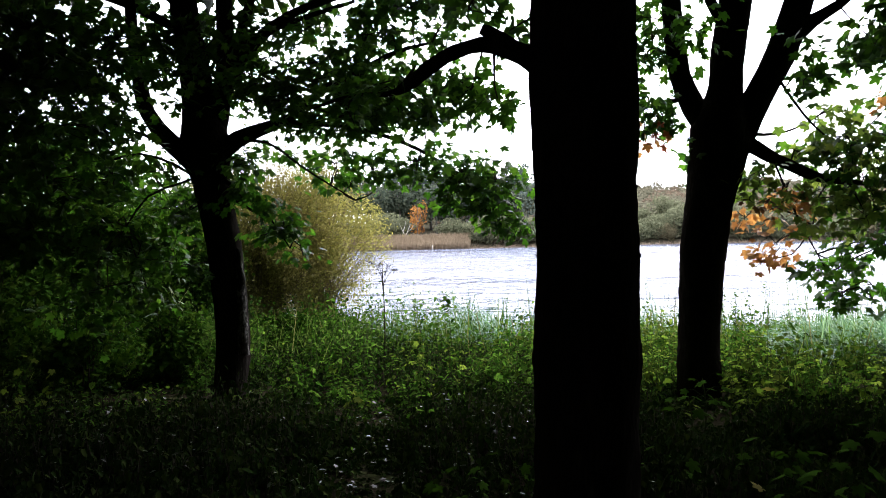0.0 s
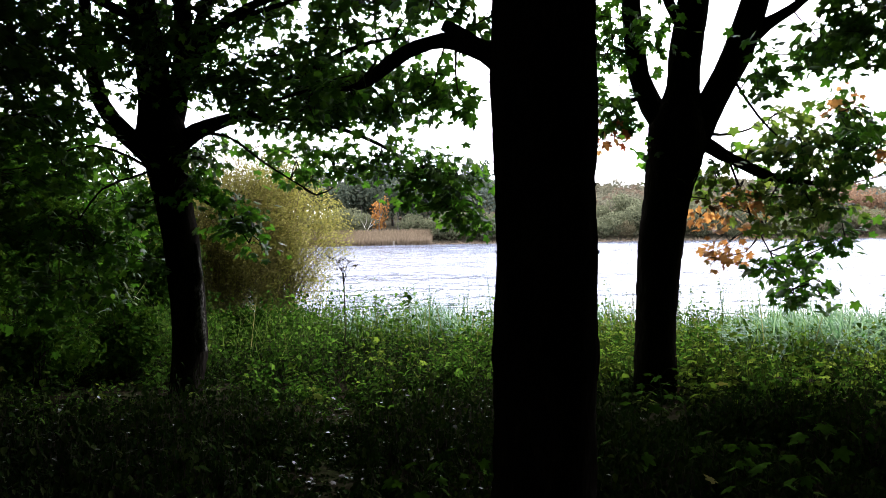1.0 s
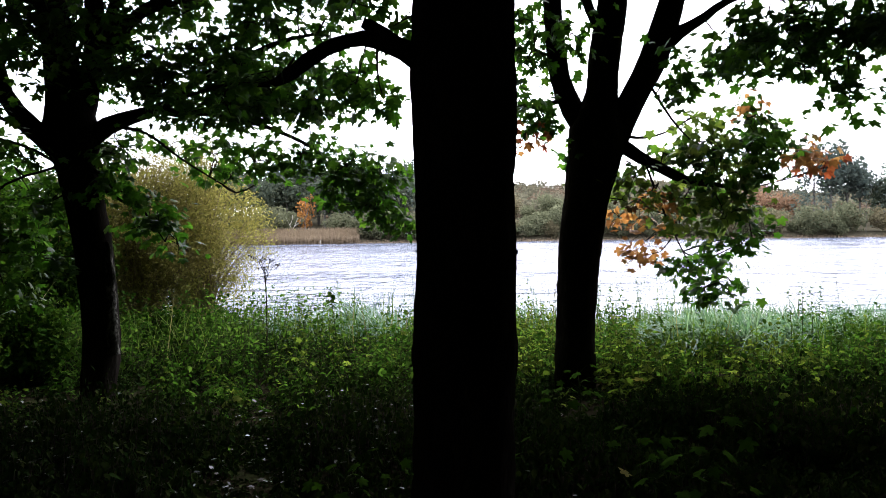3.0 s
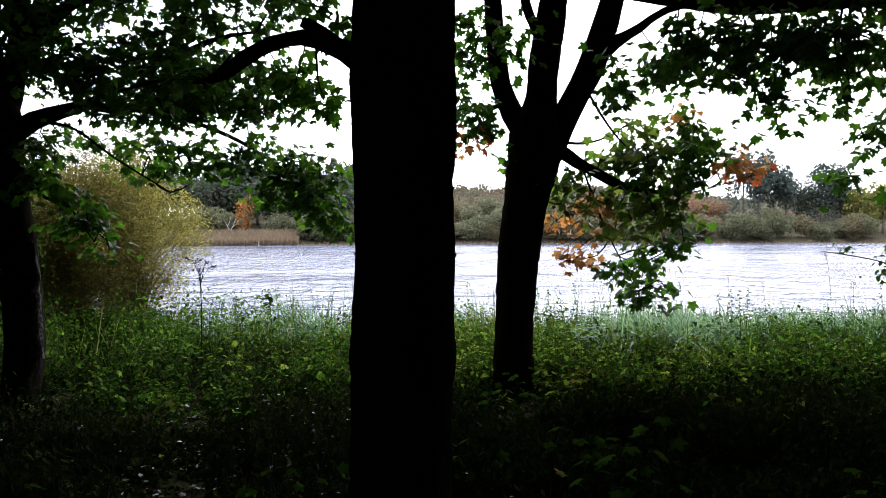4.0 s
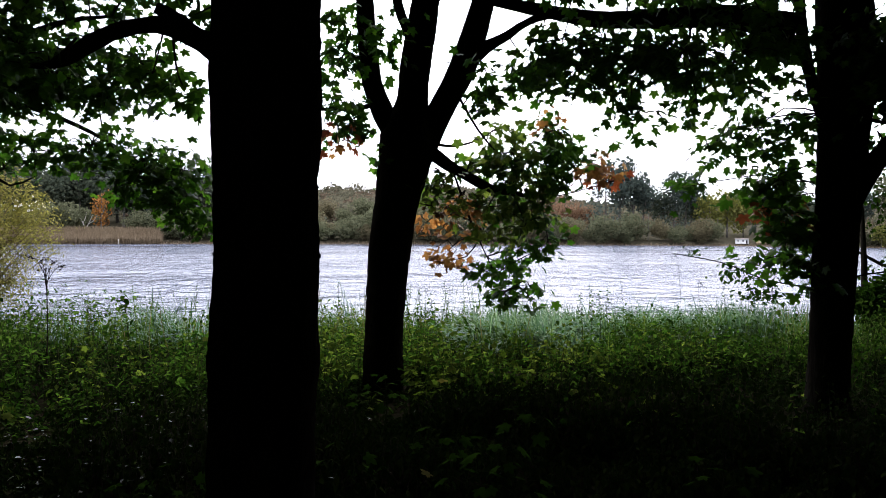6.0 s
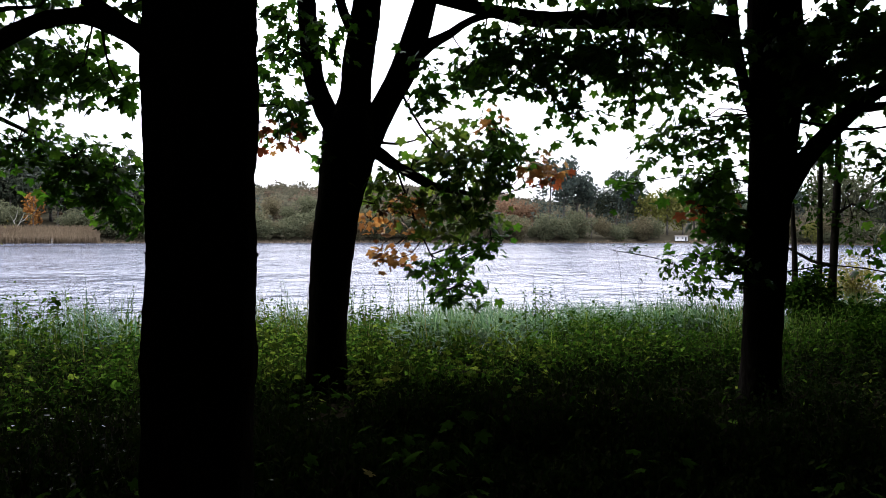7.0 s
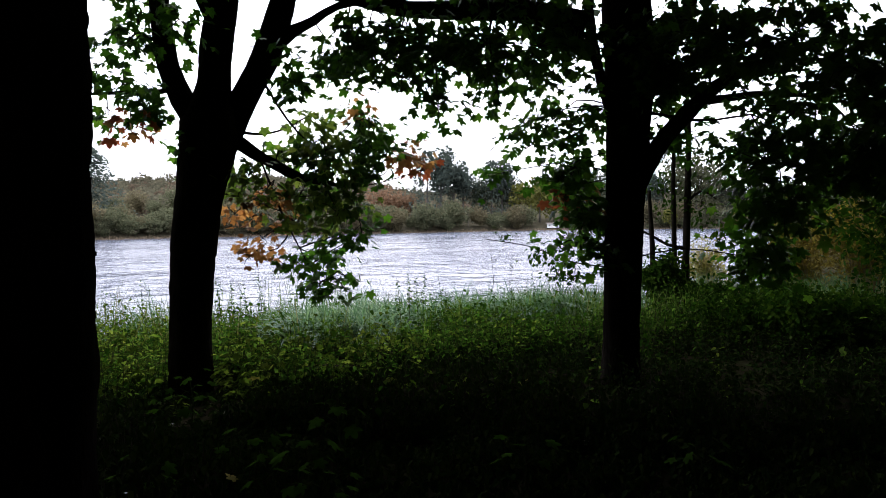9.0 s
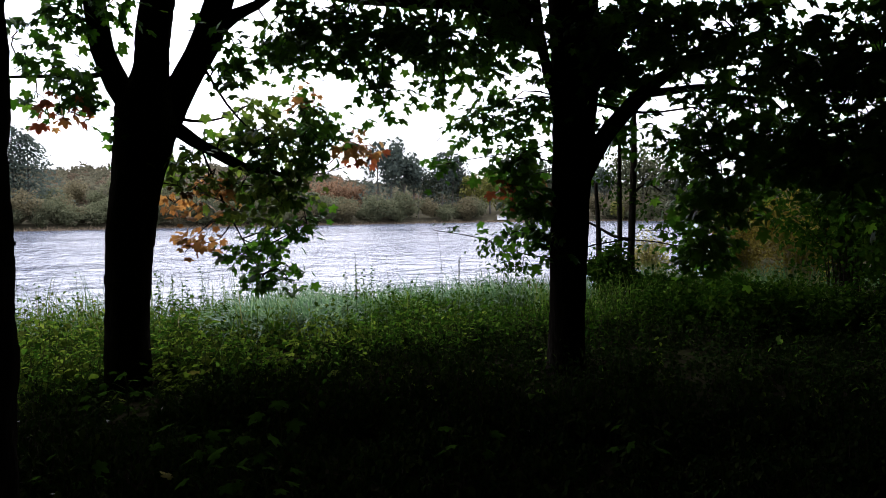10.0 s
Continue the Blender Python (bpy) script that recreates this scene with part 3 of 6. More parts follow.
T2.limb("branch", [(-1.98, 6.92, 2.52, 0.022), (-1.64, 7.01, 2.50, 0.016), (-1.29, 7.08, 2.24, 0.011), (-0.83, 7.15, 1.94, 0.005)], 6)
T2.limb("branch", [(-2.16, 7.07, 3.31, 0.046), (-1.77, 7.18, 3.55, 0.034), (-1.35, 7.27, 3.74, 0.026), (-0.81, 7.35, 3.93, 0.017)], 8)
T2.limb("branch", [(-2.35, 6.80, 2.28, 0.025), (-2.55, 6.73, 2.48, 0.019), (-2.78, 6.64, 2.59, 0.014), (-3.02, 6.53, 2.63, 0.008)], 6)
T2.limb("branch", [(-1.56, 7.13, 2.71, 0.025), (-1.25, 7.19, 2.66, 0.020), (-0.82, 7.25, 2.80, 0.014), (-0.38, 7.29, 2.78, 0.008)], 6)
T2.limb("limb", [(-2.41, 7.10, 3.57, 0.052), (-2.87, 6.93, 3.80, 0.043), (-3.42, 6.67, 3.94, 0.035), (-4.02, 6.33, 3.98, 0.026)], 8)

# forked tree
T3 = Tree("maple_tree", (2.39, 6.86, -0.12), "maple with a trunk forking into three stems", leaf=0.088)
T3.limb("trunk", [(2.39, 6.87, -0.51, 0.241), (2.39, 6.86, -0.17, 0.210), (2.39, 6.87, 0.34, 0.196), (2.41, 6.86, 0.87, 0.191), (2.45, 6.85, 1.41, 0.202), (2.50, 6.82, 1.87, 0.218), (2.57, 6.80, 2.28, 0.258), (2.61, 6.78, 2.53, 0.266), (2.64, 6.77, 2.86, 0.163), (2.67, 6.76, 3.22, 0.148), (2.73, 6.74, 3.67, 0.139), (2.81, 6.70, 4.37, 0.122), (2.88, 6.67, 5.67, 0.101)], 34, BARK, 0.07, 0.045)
T3.limb("limb", [(2.53, 6.81, 2.48, 0.140), (2.38, 6.87, 2.73, 0.112), (2.27, 6.90, 3.02, 0.101), (2.23, 6.92, 3.37, 0.092), (2.20, 6.92, 3.74, 0.087), (2.18, 6.93, 4.38, 0.073)], 12)
T3.limb("limb", [(2.73, 6.75, 2.47, 0.179), (2.90, 6.68, 2.77, 0.139), (3.08, 6.60, 3.14, 0.132), (3.18, 6.54, 3.46, 0.126), (3.26, 6.51, 3.78, 0.119), (3.36, 6.44, 4.54, 0.101)], 14)
T3.limb("limb", [(3.15, 6.55, 3.26, 0.084), (3.30, 6.47, 3.39, 0.062), (3.48, 6.38, 3.50, 0.048), (3.68, 6.26, 3.64, 0.037), (4.02, 6.05, 3.69, 0.025)], 8)
T3.limb("limb", [(2.64, 6.76, 3.42, 0.054), (2.57, 6.79, 3.59, 0.050), (2.50, 6.82, 3.80, 0.050), (2.40, 6.86, 4.24, 0.039)], 8)
T3.limb("limb", [(2.81, 6.77, 2.38, 0.069), (2.99, 6.70, 2.25, 0.060), (3.18, 6.66, 2.14, 0.050), (3.42, 6.65, 2.03, 0.041), (3.70, 6.65, 1.98, 0.028), (4.08, 6.70, 1.94, 0.014)], 10)
T3.limb("limb", [(2.32, 6.89, 2.83, 0.034), (2.10, 6.95, 2.76, 0.025), (1.87, 7.02, 2.76, 0.020), (1.55, 7.11, 2.73, 0.011)], 6)
T3.limb("limb", [(2.88, 6.96, 2.48, 0.022), (3.25, 7.15, 2.49, 0.014), (3.61, 7.31, 2.59, 0.011), (3.97, 7.45, 2.79, 0.009)], 5)
T3.limb("limb", [(3.01, 6.56, 2.95, 0.017), (3.16, 6.53, 2.69, 0.013), (3.38, 6.62, 2.49, 0.010), (3.74, 6.78, 2.27, 0.005)], 5)
T3.limb("limb", [(3.08, 6.76, 2.18, 0.012), (3.28, 6.77, 1.70, 0.010), (3.47, 6.77, 1.33, 0.006), (3.66, 6.74, 0.96, 0.004)], 5)

# right tree with a long low limb
T4 = Tree("maple_tree", (5.65, 4.51, 0.20), "dark maple with a long limb reaching sideways", leaf=0.088, dense=1.02)
T4.limb("trunk", [(5.65, 4.51, -0.24, 0.216), (5.65, 4.51, 0.20, 0.173), (5.66, 4.50, 0.94, 0.167), (5.68, 4.48, 1.68, 0.178), (5.70, 4.46, 2.37, 0.200), (5.70, 4.45, 2.88, 0.221), (5.69, 4.46, 3.35, 0.227), (5.68, 4.48, 3.97, 0.205), (5.67, 4.48, 5.08, 0.162)], 34, BARK, 0.07, 0.045)
T4.limb("limb", [(5.65, 4.36, 1.89, 0.117), (5.76, 4.22, 2.18, 0.085), (5.88, 4.06, 2.43, 0.074), (6.00, 3.88, 2.65, 0.066), (6.13, 3.68, 2.81, 0.053), (6.29, 3.40, 2.93, 0.043), (6.51, 2.97, 3.06, 0.029)], 10)
T4.limb("limb", [(5.99, 3.90, 2.62, 0.043), (6.13, 3.68, 2.63, 0.035), (6.27, 3.44, 2.65, 0.027), (6.48, 3.05, 2.58, 0.019)], 8)
T4.limb("limb", [(5.76, 4.38, 2.67, 0.092), (5.90, 4.19, 3.07, 0.076), (6.00, 4.05, 3.41, 0.065), (6.08, 3.93, 3.90, 0.049)], 10)
T4.limb("limb", [(5.57, 4.45, 2.41, 0.069), (5.47, 4.57, 2.83, 0.053), (5.41, 4.64, 3.24, 0.048), (5.38, 4.67, 3.76, 0.037)], 8)
T4.limb("limb", [(5.06, 4.41, 3.24, 0.132), (4.72, 4.77, 3.41, 0.097), (4.29, 5.14, 3.43, 0.087), (3.86, 5.47, 3.46, 0.076), (3.48, 5.71, 3.55, 0.061), (3.12, 5.90, 3.64, 0.046), (2.57, 6.15, 3.77, 0.031)], 12)
T4.limb("limb", [(5.66, 4.35, 2.57, 0.018), (5.97, 3.92, 2.45, 0.012), (6.13, 3.68, 2.46, 0.009), (6.29, 3.40, 2.49, 0.005)], 6)

T2.leafy((-2.94, 5.23, 3.12), 0.56, 0.37, 0.91)
T2.leafy((-2.76, 5.77, 3.00), 0.54, 0.39, 0.92)
T2.leafy((-3.17, 5.79, 2.84), 0.56, 0.28, 0.84)
T2.leafy((-3.09, 5.61, 2.46), 0.54, 0.27, 0.8)
T2.leafy((-2.96, 6.34, 2.58), 0.49, 0.27, 0.82)
T2.leafy((-3.22, 5.99, 2.10), 0.68, 0.31, 0.9)
T2.leafy((-2.93, 6.58, 2.14), 0.56, 0.28, 0.8)
# two maple boughs in the darker shrub leaf: their shade is put into the colour
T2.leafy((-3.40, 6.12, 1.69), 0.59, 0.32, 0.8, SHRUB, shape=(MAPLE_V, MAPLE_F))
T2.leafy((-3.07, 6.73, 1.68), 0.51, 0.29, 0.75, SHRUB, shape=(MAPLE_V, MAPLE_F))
T2.leafy((-2.77, 7.50, 1.97), 0.37, 0.25, 0.64)
T2.leafy((-2.66, 6.90, 3.47), 0.34, 0.46, 0.77)
T2.leafy((-2.47, 6.76, 3.02), 0.22, 0.28, 0.69)
T2.leafy((-1.88, 7.16, 3.58), 0.40, 0.34, 0.84)
T2.leafy((-1.74, 6.99, 3.05), 0.39, 0.28, 0.94)
T2.leafy((-2.06, 6.48, 3.25), 0.26, 0.31, 0.77)
T2.leafy((-1.22, 7.50, 3.77), 0.53, 0.26, 0.84)
T2.leafy((-1.20, 7.30, 3.32), 0.46, 0.23, 0.76)
T2.leafy((-0.68, 7.17, 3.55), 0.51, 0.28, 0.8)
T2.leafy((-0.23, 7.00, 3.74), 0.55, 0.19, 0.91)
T1.leafy((-0.20, 3.42, 2.25), 0.15, 0.09, 0.85, size=0.045)
T1.leafy((-0.42, 3.46, 2.22), 0.13, 0.08, 0.8, size=0.045)
T1.leafy((0.20, 4.60, 2.99), 0.28, 0.12, 0.78)
T1.leafy((0.44, 4.58, 2.84), 0.16, 0.14, 0.73)
T2.leafy((-0.91, 6.74, 2.70), 0.64, 0.21, 0.94)
T2.leafy((-0.40, 6.79, 2.82), 0.53, 0.26, 0.95)
T2.leafy((-0.04, 6.80, 2.69), 0.35, 0.21, 0.92)
T2.leafy((-1.40, 6.86, 2.86), 0.32, 0.22, 0.92)
T2.leafy((-0.74, 7.16, 3.12), 0.46, 0.22, 0.84)
T2.leafy((-1.76, 6.98, 2.30), 0.33, 0.17, 0.7)
T2.leafy((-1.03, 7.13, 2.30), 0.31, 0.16, 0.7)
T2.leafy((-0.64, 6.97, 2.22), 0.24, 0.13, 0.9)
T2.leafy((-0.88, 7.15, 2.08), 0.17, 0.10, 0.9)
T2.leafy((-0.21, 7.00, 2.29), 0.27, 0.19, 0.91)
T2.leafy((0.22, 7.00, 2.20), 0.38, 0.22, 0.91)
T2.leafy((0.54, 6.98, 2.09), 0.27, 0.22, 0.91)
T2.leafy((0.48, 6.98, 1.77), 0.35, 0.22, 0.91)
T2.leafy((0.74, 6.96, 1.65), 0.22, 0.16, 0.87)
T2.leafy((0.05, 7.00, 1.94), 0.27, 0.13, 0.67)
T1.leafy((0.25, 5.59, 2.68), 0.26, 0.22, 0.8)
T1.leafy((0.45, 5.58, 2.59), 0.22, 0.17, 0.68)
T2.leafy((-1.82, 6.97, 1.98), 0.25, 0.19, 0.55)
T2.leafy((-1.58, 7.03, 1.68), 0.25, 0.18, 0.88)
T2.leafy((-1.35, 7.07, 1.46), 0.12, 0.09, 0.8)
T2.leafy((-1.85, 6.84, 1.97), 0.14, 0.12, 0.85)
T2.leafy((-1.67, 6.89, 1.85), 0.16, 0.14, 0.85)
T2.leafy((-1.48, 6.93, 1.66), 0.15, 0.13, 0.85)
T2.leafy((-3.46, 5.39, 2.56), 0.59, 0.99, 0.8)
T3.leafy((2.00, 6.87, 3.32), 0.20, 0.44, 0.65)
T3.leafy((1.99, 6.77, 2.63), 0.22, 0.20, 0.82)
T3.leafy((1.89, 6.79, 2.47), 0.12, 0.11, 0.7, MAPLE_RED, label=ORANGE)
T3.leafy((2.26, 6.52, 3.36), 0.27, 0.27, 0.5)
T3.leafy((2.38, 6.87, 2.22), 0.10, 0.14, 0.65)
T3.leafy((3.15, 6.18, 2.87), 0.27, 0.27, 0.5)
T3.leafy((3.30, 6.11, 3.03), 0.29, 0.27, 0.55)
T3.leafy((3.53, 5.98, 3.09), 0.33, 0.38, 0.7)
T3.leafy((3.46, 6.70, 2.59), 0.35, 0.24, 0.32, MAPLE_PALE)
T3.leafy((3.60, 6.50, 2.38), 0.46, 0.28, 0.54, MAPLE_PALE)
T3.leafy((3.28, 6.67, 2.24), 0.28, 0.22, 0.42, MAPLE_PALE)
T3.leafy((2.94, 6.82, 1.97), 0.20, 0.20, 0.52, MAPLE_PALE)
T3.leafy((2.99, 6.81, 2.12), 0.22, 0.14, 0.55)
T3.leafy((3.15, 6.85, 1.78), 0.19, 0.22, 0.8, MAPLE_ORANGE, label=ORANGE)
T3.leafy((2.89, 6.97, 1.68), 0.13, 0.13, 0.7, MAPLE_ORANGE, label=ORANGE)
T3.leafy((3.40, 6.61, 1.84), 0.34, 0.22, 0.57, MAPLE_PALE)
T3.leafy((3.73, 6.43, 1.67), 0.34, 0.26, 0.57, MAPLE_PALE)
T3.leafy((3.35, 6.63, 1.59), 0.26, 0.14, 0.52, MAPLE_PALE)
T3.leafy((3.08, 6.76, 1.44), 0.20, 0.14, 0.7, MAPLE_ORANGE, label=ORANGE)
T3.leafy((2.97, 6.81, 1.27), 0.12, 0.09, 0.7, MAPLE_ORANGE, label=ORANGE)
T3.leafy((3.39, 6.61, 1.18), 0.21, 0.21, 0.7)
T3.leafy((3.56, 6.51, 1.00), 0.21, 0.14, 0.75)
T3.leafy((3.75, 6.41, 0.96), 0.14, 0.08, 0.6)
T3.leafy((3.71, 6.44, 1.40), 0.22, 0.11, 0.7)
T3.leafy((4.11, 6.70, 2.63), 0.33, 0.24, 0.74)
T3.leafy((4.13, 6.69, 2.72), 0.15, 0.11, 0.75, MAPLE_ORANGE, label=ORANGE)
T3.leafy((4.65, 6.63, 2.35), 0.25, 0.21, 0.75, MAPLE_ORANGE, label=ORANGE)
T3.leafy((4.80, 6.51, 2.13), 0.11, 0.11, 0.75, MAPLE_RED, label=ORANGE)
T3.leafy((4.39, 6.67, 2.39), 0.25, 0.21, 0.84)
T3.leafy((3.94, 6.52, 1.40), 0.21, 0.11, 0.8)
T4.leafy((3.66, 5.34, 3.21), 0.44, 0.22, 0.68)
T4.leafy((4.02, 5.07, 2.99), 0.49, 0.27, 0.68)
T4.leafy((3.73, 5.28, 2.82), 0.32, 0.17, 0.65)
T4.leafy((3.99, 5.10, 2.53), 0.20, 0.22, 0.67)
T4.leafy((4.31, 4.83, 3.09), 0.44, 0.30, 0.68)
T4.leafy((4.38, 4.77, 2.70), 0.22, 0.17, 0.67)
T4.leafy((3.46, 5.46, 3.03), 0.25, 0.20, 0.67)
T4.leafy((3.36, 5.75, 3.04), 0.20, 0.25, 0.54)
T4.leafy((4.49, 4.39, 3.00), 0.43, 0.29, 0.68)
T4.leafy((5.07, 4.94, 2.42), 0.32, 0.24, 0.45)
T4.leafy((4.85, 5.15, 2.39), 0.12, 0.10, 0.5)
T4.leafy((3.77, 5.39, 3.11), 0.44, 0.25, 0.70)
T4.leafy((4.41, 5.18, 3.11), 0.46, 0.31, 0.70)
T4.leafy((4.96, 4.96, 3.09), 0.42, 0.37, 0.70)
T4.leafy((5.24, 4.96, 2.55), 0.32, 0.30, 0.65)
T4.leafy((5.05, 5.15, 2.26), 0.19, 0.13, 0.5)
T4.leafy((5.37, 4.83, 2.07), 0.24, 0.27, 0.75)
T4.leafy((5.44, 4.76, 1.59), 0.24, 0.32, 0.85)
T4.leafy((5.49, 4.70, 1.32), 0.19, 0.22, 0.8)
T4.leafy((5.24, 4.82, 1.82), 0.09, 0.14, 0.7, MAPLE_RED, label=ORANGE)
T4.leafy((5.25, 4.67, 3.22), 0.31, 0.31, 0.83)
T4.leafy((5.78, 4.02, 3.17), 0.31, 0.31, 0.88)
T4.leafy((5.85, 3.56, 3.04), 0.46, 0.31, 0.89)
T4.leafy((5.94, 3.01, 2.99), 0.54, 0.35, 0.83)
T4.leafy((5.94, 3.01, 2.41), 0.49, 0.30, 0.76)
T4.leafy((5.94, 2.54, 2.65), 0.53, 0.43, 0.71)
T4.leafy((6.08, 2.20, 2.44), 0.38, 0.62, 0.71)
T4.leafy((6.07, 2.50, 2.06), 0.53, 0.29, 0.73)
T4.leafy((6.01, 3.29, 2.03), 0.41, 0.31, 0.88)
T4.leafy((6.03, 2.83, 1.91), 0.44, 0.25, 0.85)
T4.leafy((6.16, 3.43, 1.61), 0.26, 0.26, 0.92)
T4.leafy((6.08, 3.18, 1.65), 0.36, 0.20, 0.9)
T4.leafy((6.17, 3.41, 1.22), 0.26, 0.21, 0.96)
T4.leafy((6.09, 2.16, 1.88), 0.43, 0.29, 0.86)
T4.leafy((5.91, 4.17, 2.86), 0.27, 0.27, 0.88)
T4.leafy((5.98, 1.97, 2.63), 0.56, 0.56, 0.71)
T4.leafy((6.07, 1.71, 2.03), 0.56, 0.74, 0.78)
T4.leafy((5.15, 5.59, 2.06), 0.19, 0.09, 0.85)
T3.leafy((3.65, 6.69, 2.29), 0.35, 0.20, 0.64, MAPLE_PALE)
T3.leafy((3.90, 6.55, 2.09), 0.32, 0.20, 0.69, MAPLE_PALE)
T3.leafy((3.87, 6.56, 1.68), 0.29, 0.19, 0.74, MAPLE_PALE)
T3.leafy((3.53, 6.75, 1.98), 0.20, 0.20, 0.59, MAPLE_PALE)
T4.leafy((5.97, 4.10, 2.35), 0.22, 0.22, 0.45)
T3.leafy((3.53, 6.91, 2.30), 0.35, 0.27, 0.42)
T3.leafy((3.77, 6.79, 1.92), 0.33, 0.27, 0.65)
T3.leafy((3.66, 6.71, 1.35), 0.26, 0.26, 0.6)
T3.leafy((3.87, 6.59, 1.04), 0.20, 0.15, 0.65)
T3.leafy((3.73, 6.54, 2.18), 0.20, 0.16, 0.75)
T3.leafy((3.95, 6.39, 2.33), 0.20, 0.16, 0.75)
T3.leafy((4.08, 6.34, 2.03), 0.20, 0.16, 0.75)
T3.leafy((3.88, 6.47, 1.84), 0.20, 0.16, 0.75)
T3.leafy((3.54, 6.64, 2.18), 0.18, 0.14, 0.75)
T3.leafy((4.18, 6.26, 2.25), 0.16, 0.13, 0.75)
T3.leafy((3.98, 6.42, 1.51), 0.12, 0.10, 0.75)
T2.leafy((-0.04, 7.35, 3.54), 0.24, 0.18, 0.72)
T2.leafy((0.18, 7.41, 3.27), 0.20, 0.15, 0.72)
T2.leafy((-0.30, 7.42, 3.22), 0.22, 0.17, 0.72)
T2.leafy((0.32, 7.48, 2.92), 0.20, 0.15, 0.72)
T2.leafy((-0.59, 7.32, 3.56), 0.22, 0.17, 0.72)
T2.leafy((0.22, 7.29, 3.72), 0.24, 0.18, 0.72)
T2.leafy((-0.83, 7.38, 3.21), 0.20, 0.15, 0.72)
T3.leafy((2.92, 6.68, 2.04), 0.15, 0.11, 0.60, MAPLE_PALE)
T3.leafy((3.08, 6.62, 1.92), 0.14, 0.11, 0.60, MAPLE_PALE)
T3.leafy((2.83, 6.73, 1.84), 0.12, 0.09, 0.60, MAPLE_PALE)
T3.leafy((1.85, 6.65, 3.51), 0.20, 0.15, 0.60)
T3.leafy((1.89, 6.73, 3.16), 0.17, 0.13, 0.60)
T3.leafy((1.89, 6.81, 2.76), 0.15, 0.12, 0.60)
T3.leafy((2.05, 6.79, 2.59), 0.13, 0.10, 0.60)
T3.leafy((2.23, 6.55, 3.43), 0.15, 0.12, 0.60)
T2.leafy((-1.76, 7.23, 2.45), 0.17, 0.13, 0.62)
T2.leafy((-1.54, 7.29, 2.36), 0.17, 0.13, 0.62)
T2.leafy((-1.27, 7.35, 2.27), 0.18, 0.14, 0.62)
T2.leafy((-1.01, 7.40, 2.19), 0.16, 0.12, 0.62)
T2.leafy((-1.96, 7.20, 2.26), 0.15, 0.11, 0.62)
T4.leafy((3.53, 5.32, 3.58), 0.26, 0.16, 0.62)
T4.leafy((3.93, 5.06, 3.56), 0.28, 0.17, 0.62)
T4.leafy((4.30, 4.77, 3.52), 0.28, 0.17, 0.62)
T4.leafy((4.64, 4.47, 3.48), 0.28, 0.17, 0.62)
T4.leafy((3.79, 5.27, 3.25), 0.20, 0.12, 0.62)
T3.leafy((1.63, 6.96, 3.09), 0.20, 0.15, 0.60)
T3.leafy((1.77, 7.02, 2.61), 0.20, 0.15, 0.60)
T3.leafy((1.67, 7.00, 2.85), 0.15, 0.11, 0.60)
T3.leafy((1.89, 6.93, 2.94), 0.15, 0.11, 0.60)
T3.leafy((2.12, 6.93, 2.63), 0.13, 0.10, 0.60)
T3.leafy((1.95, 6.87, 3.19), 0.16, 0.12, 0.60)
T3.leafy((1.96, 6.99, 2.46), 0.10, 0.08, 0.60, MAPLE_ORANGE, label=ORANGE)
T2.leafy((-2.52, 7.28, 1.87), 0.36, 0.30, 0.85)
T2.leafy((-2.29, 7.04, 2.26), 0.23, 0.17, 0.7)
T2.leafy((-2.86, 7.26, 1.46), 0.36, 0.30, 0.72)
T4.leafy((5.46, 4.82, 1.91), 0.21, 0.41, 0.72)
T4.leafy((5.26, 4.88, 2.07), 0.22, 0.22, 0.5)
T4.leafy((5.37, 5.06, 1.32), 0.31, 0.18, 0.4)
T4.leafy((5.70, 4.13, 3.03), 0.26, 0.42, 0.8)
T4.leafy((5.42, 4.62, 2.62), 0.16, 0.32, 0.77)
T4.leafy((5.84, 3.94, 2.82), 0.31, 0.26, 0.77)
T4.leafy((6.04, 4.34, 2.32), 0.17, 0.22, 0.6)
# low boughs that droop before the shrubs
T2.leafy((-3.06, 6.53, 1.55), 0.36, 0.16, 0.75)
T2.leafy((-2.85, 6.85, 1.44), 0.34, 0.15, 0.75)
T2.leafy((-2.48, 6.88, 1.35), 0.26, 0.13, 0.70)
T2.leafy((-2.91, 6.38, 1.20), 0.36, 0.15, 0.75)
T2.leafy((-2.72, 6.79, 1.09), 0.30, 0.13, 0.70)
T2.leafy((-2.99, 6.24, 0.94), 0.30, 0.14, 0.70)
# crown tiers over the view, unseen, added to keep sky light off the ground
def shade_crown(T, c, rx, rz, cover=0.96):
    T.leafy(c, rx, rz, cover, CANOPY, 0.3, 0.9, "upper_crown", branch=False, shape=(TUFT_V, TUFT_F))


shade_crown(T1, (0.6, 2.6, 6.6), 3.4, 1.5)
shade_crown(T1, (-2.6, 2.0, 6.3), 2.6, 1.2)
shade_crown(T1, (3.4, 1.5, 6.3), 2.6, 1.2)
shade_crown(T1, (0.2, -0.8, 5.8), 3.0, 1.2)
shade_crown(T2, (-3.4, 6.6, 6.6), 2.8, 1.5)
shade_crown(T2, (-6.5, 6.0, 5.6), 2.2, 1.8)
shade_crown(T3, (2.9, 6.0, 6.8), 2.6, 1.5)
shade_crown(T4, (7.0, 3.6, 6.5), 3.0, 1.6)
shade_crown(T4, (9.5, 2.6, 6.2), 2.6, 1.6)
for a_, r_, z_, w_ in ((-44, 7.0, 5.6, 2.2), (-30, 7.2, 6.0, 2.0), (-16, 7.0, 5.8, 1.8), (-3, 6.6, 5.7, 1.7), (-9, 8.2, 6.4, 1.8)):
    shade_crown(T2, (r_ * math.sin(radians(a_)), r_ * math.cos(radians(a_)), z_), w_, 1.2)
